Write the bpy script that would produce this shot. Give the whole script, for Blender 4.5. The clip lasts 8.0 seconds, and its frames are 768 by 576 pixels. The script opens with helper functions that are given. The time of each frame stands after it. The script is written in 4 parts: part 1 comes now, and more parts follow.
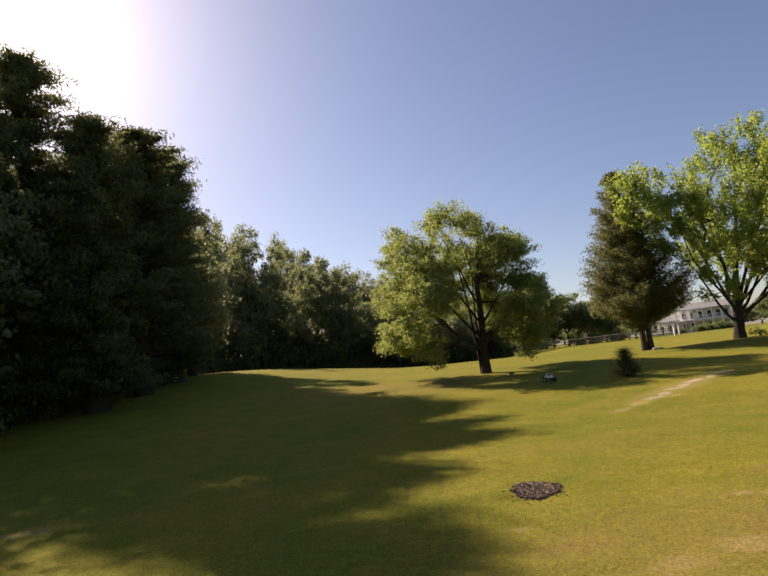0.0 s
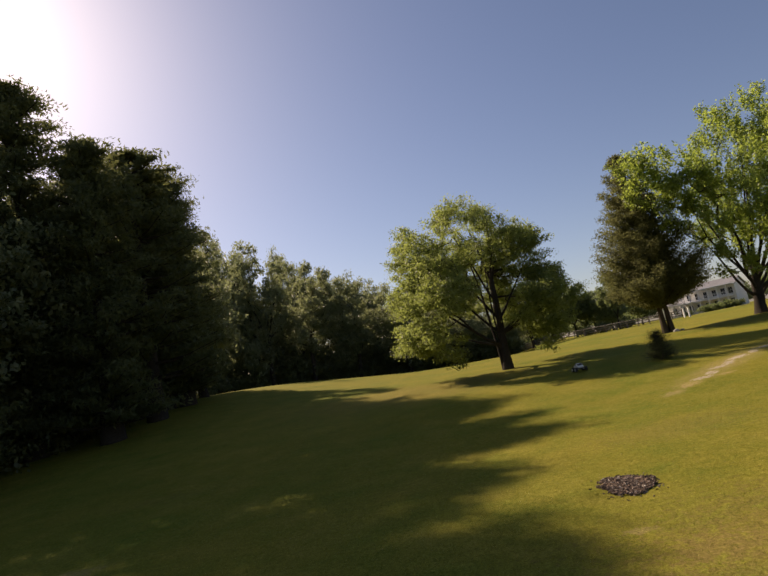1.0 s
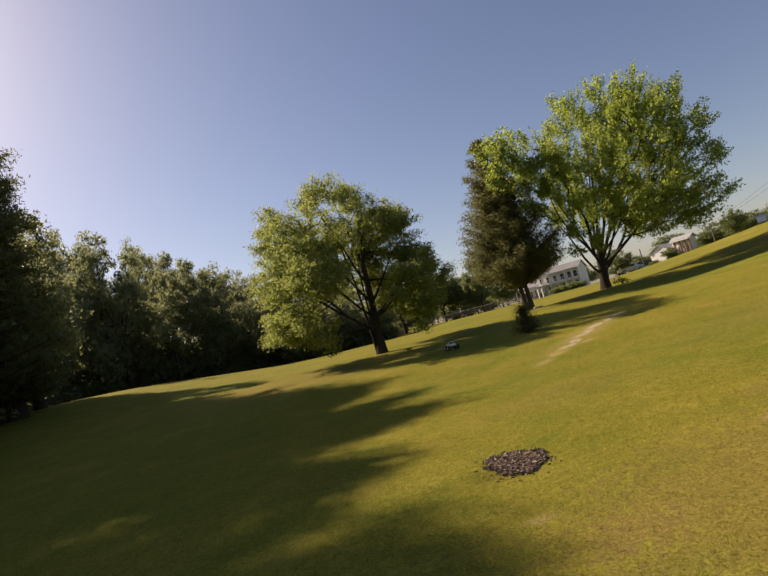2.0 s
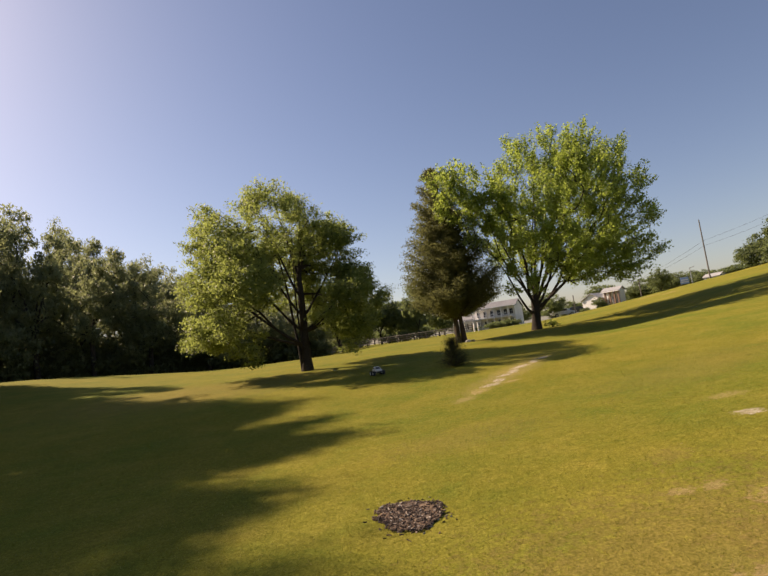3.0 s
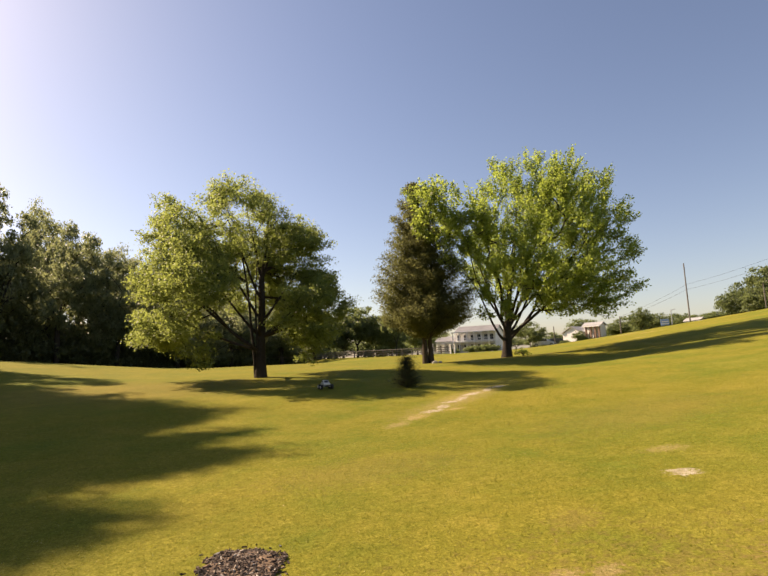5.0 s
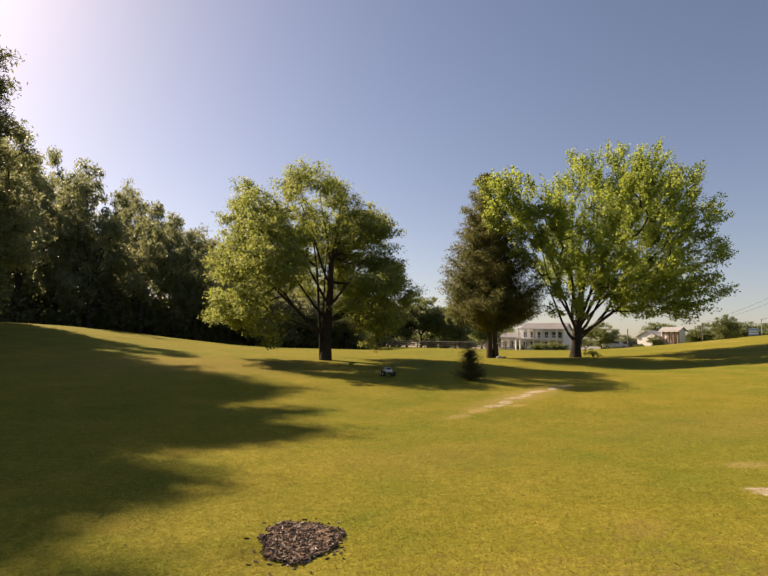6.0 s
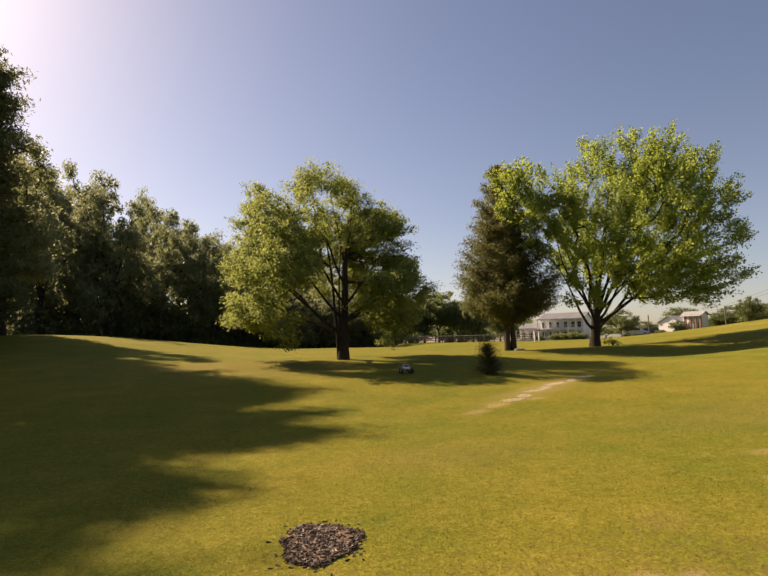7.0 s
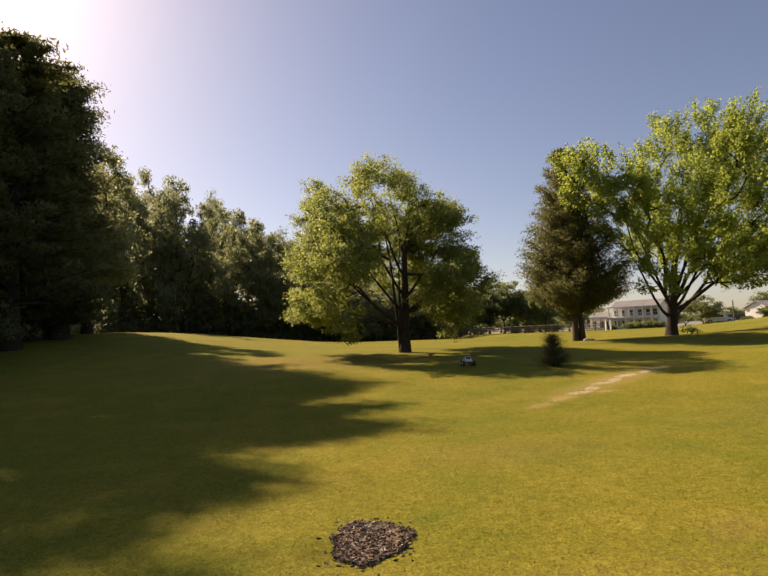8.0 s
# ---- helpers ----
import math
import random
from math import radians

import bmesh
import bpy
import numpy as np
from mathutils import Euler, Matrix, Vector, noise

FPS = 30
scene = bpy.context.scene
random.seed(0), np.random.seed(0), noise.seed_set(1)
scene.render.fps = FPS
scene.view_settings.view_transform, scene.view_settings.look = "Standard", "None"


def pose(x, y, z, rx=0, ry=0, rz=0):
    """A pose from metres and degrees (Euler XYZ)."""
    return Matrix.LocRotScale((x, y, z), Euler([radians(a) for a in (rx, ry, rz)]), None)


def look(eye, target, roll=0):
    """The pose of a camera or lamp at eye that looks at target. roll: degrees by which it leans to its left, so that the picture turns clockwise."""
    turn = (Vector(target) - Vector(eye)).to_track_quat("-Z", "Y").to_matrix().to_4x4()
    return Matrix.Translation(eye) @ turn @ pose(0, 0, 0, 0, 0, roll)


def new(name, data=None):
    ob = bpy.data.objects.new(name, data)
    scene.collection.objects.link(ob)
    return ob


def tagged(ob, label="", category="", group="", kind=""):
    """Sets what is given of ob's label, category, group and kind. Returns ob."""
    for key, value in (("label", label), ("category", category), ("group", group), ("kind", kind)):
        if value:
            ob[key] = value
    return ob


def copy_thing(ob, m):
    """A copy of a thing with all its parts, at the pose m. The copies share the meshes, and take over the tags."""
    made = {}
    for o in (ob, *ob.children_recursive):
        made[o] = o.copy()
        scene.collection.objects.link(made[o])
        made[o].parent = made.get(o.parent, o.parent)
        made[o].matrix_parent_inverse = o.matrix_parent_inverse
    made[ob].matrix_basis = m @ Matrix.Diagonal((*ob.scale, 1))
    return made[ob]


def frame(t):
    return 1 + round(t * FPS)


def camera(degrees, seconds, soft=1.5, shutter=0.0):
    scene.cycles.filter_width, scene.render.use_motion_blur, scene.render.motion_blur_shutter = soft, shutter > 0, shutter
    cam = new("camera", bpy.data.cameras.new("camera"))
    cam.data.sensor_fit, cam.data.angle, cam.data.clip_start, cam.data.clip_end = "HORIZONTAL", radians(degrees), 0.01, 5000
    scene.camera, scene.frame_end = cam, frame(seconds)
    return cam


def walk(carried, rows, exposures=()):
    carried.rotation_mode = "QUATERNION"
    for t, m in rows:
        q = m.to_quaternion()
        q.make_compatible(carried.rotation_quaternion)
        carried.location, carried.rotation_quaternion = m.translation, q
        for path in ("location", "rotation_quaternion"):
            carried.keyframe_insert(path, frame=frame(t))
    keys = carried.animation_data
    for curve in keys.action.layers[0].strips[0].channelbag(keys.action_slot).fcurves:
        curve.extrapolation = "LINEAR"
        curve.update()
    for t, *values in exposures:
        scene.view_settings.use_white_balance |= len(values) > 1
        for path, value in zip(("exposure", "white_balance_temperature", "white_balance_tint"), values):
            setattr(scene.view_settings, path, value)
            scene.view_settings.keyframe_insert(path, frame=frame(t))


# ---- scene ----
# seconds, stops, white balance in kelvin and tint
EXPOSURES = [(0.0, 0.86, 6850, 24), (0.5, 0.73, 6850, 24), (1.0, 0.55, 6950, 24), (1.5, 0.51, 7050, 24), (2.0, 0.65, 7100, 24), (2.6, 0.77, 7100, 24), (3.5, 0.91, 7100, 24),
             (4.5, 1.23, 7400, 23), (5.2, 1.17, 7500, 23), (6.4, 0.87, 7700, 26), (8.0, 0.87, 7700, 26)]
cam = camera(71.90, 8.0, soft=1.6)
# seconds, place in metres, yaw, pitch, roll in degrees
ROWS = [
    (0.0, 0.183, -0.387, 1.785, 6.69, 8.06, 6.15),
    (0.3, -0.143, -0.4, 1.792, 8.76, 7.62, 5.42),
    (0.5, -0.227, -0.239, 1.793, 9.54, 9.38, 7.93),
    (0.7, -0.43, -0.14, 1.797, 9.28, 8.51, 7.06),
    (1.0, -0.598, 0.173, 1.77, 6.37, 8.82, 10.82),
    (1.2, -0.705, 0.446, 1.723, 4.38, 7.49, 11.42),
    (1.5, -0.705, 0.893, 1.622, -0.58, 6.5, 14.14),
    (1.7, -0.655, 1.193, 1.572, -3.66, 5.51, 13.72),
    (2.0, -0.495, 1.503, 1.527, -6.76, 5.07, 14.15),
    (2.2, -0.463, 1.676, 1.516, -8.43, 5.37, 13.31),
    (3.3, 0.162, 2.0, 1.578, -14.04, 6.28, 7.05),
    (3.5, 0.364, 1.911, 1.595, -14.67, 7.42, 7.03),
    (3.8, 0.652, 2.206, 1.539, -17.51, 8.03, 5.94),
    (4.0, 0.732, 2.303, 1.519, -18.99, 7.13, 6.84),
    (4.2, 1.006, 2.46, 1.485, -21.51, 7.97, 6.69),
    (4.5, 1.03, 2.624, 1.463, -19.5, 8.21, 7.03),
    (4.7, 1.093, 2.661, 1.453, -16.65, 8.22, 4.36),
    (5.0, 1.057, 2.63, 1.468, -14.71, 7.31, 2.57),
    (5.2, 0.967, 2.644, 1.443, -13.07, 6.86, 0.99),
    (6.3, 1.053, 2.589, 1.463, -6.75, 5.9, -1.12),
    (6.5, 1.056, 2.566, 1.495, -6.63, 5.54, -1.01),
    (6.8, 1.072, 2.658, 1.491, -5.91, 5.74, -0.31),
    (7.0, 1.086, 2.581, 1.494, -5.76, 5.91, 1.02),
    (7.5, 1.101, 2.625, 1.512, -2.01, 6.52, -0.53),
    (8.0, 1.241, 2.698, 1.507, 1.15, 5.26, 1.93),
]
walk(cam, [(t, pose(x, y, z, 0, 0, yaw) @ pose(0, 0, 0, 90 + pitch) @ pose(0, 0, 0, 0, 0, -roll))
           for t, x, y, z, yaw, pitch, roll in ROWS], EXPOSURES)

# ------------------------------------------------------------------ light
SUN_AZ, SUN_EL = -47.5, 36.0          # degrees from straight ahead (left is minus), degrees up
world = bpy.data.worlds.new("sky")
scene.world = world
world.use_nodes = True
wn = world.node_tree
sky = wn.nodes.new("ShaderNodeTexSky")
sky.sky_type = "NISHITA"
sky.sun_disc = False
sky.sun_elevation = radians(SUN_EL)
sky.sun_rotation = radians(SUN_AZ)
sky.air_density, sky.dust_density, sky.ozone_density = 1.0, 0.9, 2.0
wn.nodes["Background"].inputs["Strength"].default_value = 0.066
wn.links.new(sky.outputs["Color"], wn.nodes["Background"].inputs["Color"])
sun = new("sun", bpy.data.lights.new("sun", "SUN"))
sun.data.energy, sun.data.angle, sun.data.color = 5.0, radians(0.6), (1.0, 0.88, 0.68)
az, el = radians(SUN_AZ), radians(SUN_EL)
SUN_WAY = Vector((math.sin(az) * math.cos(el), math.cos(az) * math.cos(el), math.sin(el)))
sun.matrix_world = look(SUN_WAY * 100, (0, 0, 0))


# ------------------------------------------------------------------ materials
def material(name, rough=0.9, spec=0.2, metal=0.0):
    m = bpy.data.materials.new(name)
    m.use_nodes = True
    b = m.node_tree.nodes["Principled BSDF"]
    b.inputs["Roughness"].default_value = rough
    b.inputs["Specular IOR Level"].default_value = spec
    b.inputs["Metallic"].default_value = metal
    return m, m.node_tree, b


def node(tree, kind, **sets):
    n = tree.nodes.new(kind)
    for key, value in sets.items():
        if key in n.inputs:
            n.inputs[key].default_value = value
    return n


def noise_node(tree, scale, detail=4.0, rough=0.55, coords="Object"):
    tc = tree.nodes.new("ShaderNodeTexCoord")
    n = node(tree, "ShaderNodeTexNoise", Scale=scale, Detail=detail, Roughness=rough)
    tree.links.new(tc.outputs[coords], n.inputs["Vector"])
    return n


def ramp(tree, fac, stops):
    r = tree.nodes.new("ShaderNodeValToRGB")
    e = r.color_ramp.elements
    while len(e) < len(stops):
        e.new(0.5)
    for i, (p, c) in enumerate(stops):
        e[i].position, e[i].color = p, (*c, 1)
    tree.links.new(fac, r.inputs["Fac"])
    return r.outputs["Color"]


def mix(tree, fac, a, b, blend="MIX"):
    m = tree.nodes.new("ShaderNodeMix")
    m.data_type, m.blend_type = "RGBA", blend
    for value, socket in ((fac, 0), (a, 6), (b, 7)):
        if hasattr(value, "is_linked"):
            tree.links.new(value, m.inputs[socket])
        else:
            m.inputs[socket].default_value = value if socket == 0 else (*value, 1)
    return m.outputs[2]


def bump(tree, shader, height, strength, distance):
    n = node(tree, "ShaderNodeBump", Strength=strength, Distance=distance)
    tree.links.new(height, n.inputs["Height"])
    tree.links.new(n.outputs["Normal"], shader.inputs["Normal"])


def two_scale(name, dark, light, fine=30.0, coarse=2.0, rough=0.85, spec=0.25, relief=0.3, depth=0.01, metal=0.0):
    """A surface that varies at two scales, with fine relief."""
    m, t, b = material(name, rough, spec, metal)
    n1, n2 = noise_node(t, coarse, 3), noise_node(t, fine, 6, 0.65)
    c1 = ramp(t, n1.outputs["Fac"], [(0.3, dark), (0.7, light)])
    c2 = ramp(t, n2.outputs["Fac"], [(0.3, tuple(v * 0.7 for v in dark)), (0.7, tuple(min(1, v * 1.15) for v in light))])
    t.links.new(mix(t, 0.5, c1, c2), b.inputs["Base Color"])
    bump(t, b, n2.outputs["Fac"], relief, depth)
    return m


def leaf_material(name, dark, light, through_colour, translucency=0.45, rough=0.5, spec=0.35):
    m, t, b = material(name, rough, spec)
    geo = t.nodes.new("ShaderNodeNewGeometry")
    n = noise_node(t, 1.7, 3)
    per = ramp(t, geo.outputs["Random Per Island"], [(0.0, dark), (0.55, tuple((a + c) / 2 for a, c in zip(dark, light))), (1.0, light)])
    # darker and lighter clumps: leaf tone, with lit and shaded tufts painted in
    tone_shade = ramp(t, n.outputs["Fac"], [(0.36, tuple(v * 0.65 for v in dark)), (0.64, tuple(v * 1.2 for v in light))])
    colour = mix(t, 0.68, per, tone_shade)
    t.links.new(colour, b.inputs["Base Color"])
    tr = t.nodes.new("ShaderNodeBsdfTranslucent")
    t.links.new(mix(t, 0.75, colour, through_colour), tr.inputs["Color"])
    mx = t.nodes.new("ShaderNodeMixShader")
    mx.inputs[0].default_value = translucency
    t.links.new(b.outputs[0], mx.inputs[1])
    t.links.new(tr.outputs[0], mx.inputs[2])
    t.links.new(mx.outputs[0], t.nodes["Material Output"].inputs["Surface"])
    return m


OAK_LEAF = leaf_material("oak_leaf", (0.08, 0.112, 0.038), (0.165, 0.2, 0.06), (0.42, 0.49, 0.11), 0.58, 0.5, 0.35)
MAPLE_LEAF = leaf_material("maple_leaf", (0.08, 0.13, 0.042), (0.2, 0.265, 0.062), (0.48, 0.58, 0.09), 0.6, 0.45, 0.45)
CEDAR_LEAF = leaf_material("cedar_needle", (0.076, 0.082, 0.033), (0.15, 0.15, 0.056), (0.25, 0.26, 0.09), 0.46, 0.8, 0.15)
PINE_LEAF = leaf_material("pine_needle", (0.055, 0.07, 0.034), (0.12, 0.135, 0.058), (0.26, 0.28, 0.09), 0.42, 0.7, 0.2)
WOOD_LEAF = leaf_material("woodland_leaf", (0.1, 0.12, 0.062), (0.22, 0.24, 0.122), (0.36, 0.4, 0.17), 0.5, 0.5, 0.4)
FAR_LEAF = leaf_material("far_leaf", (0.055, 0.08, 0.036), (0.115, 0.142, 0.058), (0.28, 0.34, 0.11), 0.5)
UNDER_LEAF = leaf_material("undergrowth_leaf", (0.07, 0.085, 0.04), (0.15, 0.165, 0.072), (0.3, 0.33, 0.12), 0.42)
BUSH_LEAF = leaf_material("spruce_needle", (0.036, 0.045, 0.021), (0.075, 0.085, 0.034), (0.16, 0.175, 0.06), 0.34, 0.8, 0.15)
BARK = two_scale("bark", (0.024, 0.0195, 0.0158), (0.06, 0.0495, 0.0398), 14, 1.5, 0.95, 0.1, 0.9, 0.05)
CEDAR_BARK = two_scale("cedar_bark", (0.0338, 0.0263, 0.0195), (0.09, 0.069, 0.051), 18, 2, 0.95, 0.1, 0.9, 0.04)
WHITE_PAINT = two_scale("white_paint", (0.72, 0.71, 0.69), (0.82, 0.81, 0.79), 6, 0.6, 0.6, 0.3, 0.1)
TRIM_PAINT = two_scale("trim_paint", (0.74, 0.73, 0.715), (0.82, 0.81, 0.8), 9, 1.0, 0.5, 0.3, 0.1)
SHINGLE = two_scale("roof_shingle", (0.15, 0.15, 0.1537), (0.2475, 0.2475, 0.2513), 5, 0.4, 0.9, 0.2, 0.4, 0.03)
PALE_ROOF = two_scale("pale_roof", (0.27, 0.27, 0.27), (0.375, 0.375, 0.3675), 5, 0.4, 0.7, 0.3, 0.2, 0.02)
BRICK = two_scale("brick", (0.2025, 0.1275, 0.0975), (0.315, 0.2175, 0.1725), 12, 1.2, 0.9, 0.15, 0.5, 0.02)
SHUTTER = two_scale("dark_shutter", (0.02, 0.025, 0.03), (0.045, 0.05, 0.055), 12, 2, 0.6, 0.3, 0.2)
FENCE_WOOD = two_scale("weathered_wood", (0.1275, 0.1087, 0.09), (0.255, 0.225, 0.195), 16, 2, 0.9, 0.15, 0.5)
POLE_WOOD = two_scale("pole_wood", (0.0975, 0.0863, 0.075), (0.195, 0.1762, 0.1575), 12, 1, 0.9, 0.15, 0.4)
METAL = two_scale("grey_metal", (0.36, 0.37, 0.38), (0.5, 0.51, 0.52), 20, 2, 0.4, 0.5, 0.1, 0.005, 0.7)
WIRE = two_scale("wire", (0.06, 0.06, 0.065), (0.1, 0.1, 0.105), 20, 2, 0.6)
ASPHALT = two_scale("asphalt", (0.03, 0.03, 0.0315), (0.0562, 0.0547, 0.0525), 25, 0.6, 0.9, 0.2, 0.3)
GRAVEL = two_scale("pale_gravel", (0.27, 0.2475, 0.2025), (0.42, 0.39, 0.3375), 22, 1.5, 0.95, 0.1, 0.6, 0.02)
SOIL = two_scale("mulch_soil", (0.085, 0.06, 0.04), (0.27, 0.185, 0.12), 40, 5, 0.95, 0.1, 0.9, 0.02)
STONE = two_scale("pale_stone", (0.255, 0.24, 0.2175), (0.45, 0.435, 0.3975), 20, 3, 0.9, 0.2, 0.6)
SIGN_BLUE = two_scale("sign_blue", (0.16, 0.26, 0.52), (0.26, 0.38, 0.64), 8, 1, 0.4, 0.4, 0.05)
CAR_DARK = two_scale("car_paint_dark", (0.03, 0.033, 0.04), (0.05, 0.053, 0.06), 4, 1, 0.25, 0.5, 0.02)
CAR_WHITE = two_scale("car_paint_white", (0.68, 0.68, 0.68), (0.78, 0.78, 0.78), 4, 1, 0.25, 0.5, 0.02)
TYRE = two_scale("rubber", (0.018, 0.018, 0.018), (0.04, 0.038, 0.035), 40, 5, 0.85, 0.3, 0.3, 0.004)
TOY_SHELL = two_scale("toy_shell", (0.62, 0.6, 0.52), (0.78, 0.76, 0.68), 30, 6, 0.35, 0.5, 0.05, 0.002)
TOY_DARK = two_scale("toy_dark_plastic", (0.015, 0.015, 0.016), (0.035, 0.034, 0.033), 50, 8, 0.5, 0.4, 0.1, 0.002)
TOY_RIM = two_scale("toy_rim", (0.6, 0.58, 0.52), (0.78, 0.76, 0.7), 40, 8, 0.45, 0.4, 0.05, 0.002)


def glass_material():
    m, t, b = material("window_glass", 0.06, 0.6)
    n = noise_node(t, 1.5, 2)
    t.links.new(ramp(t, n.outputs["Fac"], [(0.3, (0.015, 0.018, 0.022)), (0.7, (0.05, 0.056, 0.065))]), b.inputs["Base Color"])
    return m


GLASS = glass_material()


def chip_material():
    m, t, b = material("mulch_chip", 0.85, 0.2)
    geo = t.nodes.new("ShaderNodeNewGeometry")
    n = noise_node(t, 60, 4)
    c = ramp(t, geo.outputs["Random Per Island"], [(0.0, (0.0165, 0.012, 0.0097)), (0.4, (0.055, 0.038, 0.027)), (0.8, (0.17, 0.112, 0.076)), (0.93, (0.375, 0.3, 0.225)), (1.0, (0.6375, 0.6, 0.525))])
    t.links.new(mix(t, 0.3, c, ramp(t, n.outputs["Fac"], [(0.3, (0.0225, 0.015, 0.0112)), (0.7, (0.15, 0.1125, 0.0825))])), b.inputs["Base Color"])
    return m


CHIP = chip_material()


def blade_material():
    m, t, b = material("grass_blade", 0.7, 0.08)
    geo = t.nodes.new("ShaderNodeNewGeometry")
    n = noise_node(t, 0.7, 6, 0.62)
    n2 = noise_node(t, 24.0, 5, 0.75)
    c1 = ramp(t, n.outputs["Fac"], [(0.33, (0.1725, 0.2113, 0.0217)), (0.5, (0.2444, 0.2348, 0.0292)), (0.68, (0.3307, 0.2895, 0.0488))])
    c2 = ramp(t, geo.outputs["Random Per Island"], [(0.0, (0.1582, 0.1722, 0.0096)), (0.6, (0.2444, 0.2348, 0.0292)), (0.88, (0.3881, 0.3443, 0.0784)), (1.0, (0.5751, 0.5479, 0.3528))])
    c3 = ramp(t, n2.outputs["Fac"], [(0.3, (0.62, 0.66, 0.6)), (0.5, (1.0, 1.0, 1.0)), (0.7, (1.45, 1.38, 1.7))])
    n3 = noise_node(t, 4.2, 5, 0.7)
    c4 = ramp(t, n3.outputs["Fac"], [(0.34, (0.56, 0.68, 0.54)), (0.5, (0.9, 0.9, 0.88)), (0.66, (1.22, 1.04, 1.3))])
    c = mix(t, 1.0, mix(t, 1.0, mix(t, 0.62, c2, c1), c3, "MULTIPLY"), c4, "MULTIPLY")
    t.links.new(c, b.inputs["Base Color"])
    tr = t.nodes.new("ShaderNodeBsdfTranslucent")
    t.links.new(c, tr.inputs["Color"])
    mx = t.nodes.new("ShaderNodeMixShader")
    mx.inputs[0].default_value = 0.74
    t.links.new(b.outputs[0], mx.inputs[1])
    t.links.new(tr.outputs[0], mx.inputs[2])
    t.links.new(mx.outputs[0], t.nodes["Material Output"].inputs["Surface"])
    return m


BLADE = blade_material()

# worn ground: (x, y, half length, half width, turn in degrees, how bare)
WORN = [(6.4, 15.6, 3.2, 0.6, 43, 0.4), (8.15, 17.1, 0.36, 0.18, 22, 0.85), (7.6, 16.65, 0.34, 0.14, 58, 0.85), (6.95, 16.2, 0.44, 0.18, 30, 0.95),
        (6.4, 15.6, 0.34, 0.17, 52, 0.9), (5.95, 15.2, 0.3, 0.15, 20, 0.85), (5.5, 14.6, 0.3, 0.17, 60, 0.8), (5.05, 14.1, 0.36, 0.18, 30, 0.75), (5.6, 14.1, 0.3, 0.14, 15, 0.6),
        (4.5, 13.55, 0.45, 0.24, 42, 0.62), (3.9, 12.9, 0.45, 0.22, 42, 0.5),
        (5.35, 7.3, 0.18, 0.18, 10, 0.74), (6.1, 8.35, 0.34, 0.2, 0, 0.4), (3.6, 6.6, 0.36, 0.24, 30, 0.3), (3.1, 4.7, 0.9, 0.5, 20, 0.34), (3.34, 5.27, 0.22, 0.16, 20, 0.55), (3.55, 5.05, 0.24, 0.14, 10, 0.55),
        (2.94, 5.72, 0.14, 0.1, 0, 0.55), (3.2, 5.66, 0.16, 0.1, 10, 0.55), (3.85, 5.0, 0.2, 0.14, 30, 0.52), (4.88, 5.75, 0.26, 0.2, 40, 0.58), (4.5, 5.45, 0.26, 0.16, 10, 0.5), (4.6, 5.1, 0.7, 0.5, 0, 0.36),
        (4.75, 5.05, 0.2, 0.15, 70, 0.6), (1.0, 4.7, 0.5, 0.35, 30, 0.34), (0.65, 5.3, 0.16, 0.1, 0, 0.4), (2.3, 4.35, 0.3, 0.22, 0, 0.55), (1.7, 4.1, 0.3, 0.2, 30, 0.45), (-6.3, 7.0, 0.5, 0.3, 20, 0.4),
        (-7.5, 11.5, 1.2, 0.5, 10, 0.15), (-2.5, 23.0, 6.0, 4.0, 0, 0.3), (2.3, 4.6, 2.6, 1.6, 15, 0.36), (34.2, 41.0, 1.0, 0.6, 0, 0.7), (36.0, 46.0, 1.6, 1.0, 0, 0.6), (27.5, 34.0, 0.7, 0.5, 0, 0.55), (8.0, 11.0, 3.0, 1.4, 20, 0.2), (2.6, 9.6, 1.6, 0.9, 10, 0.2)]


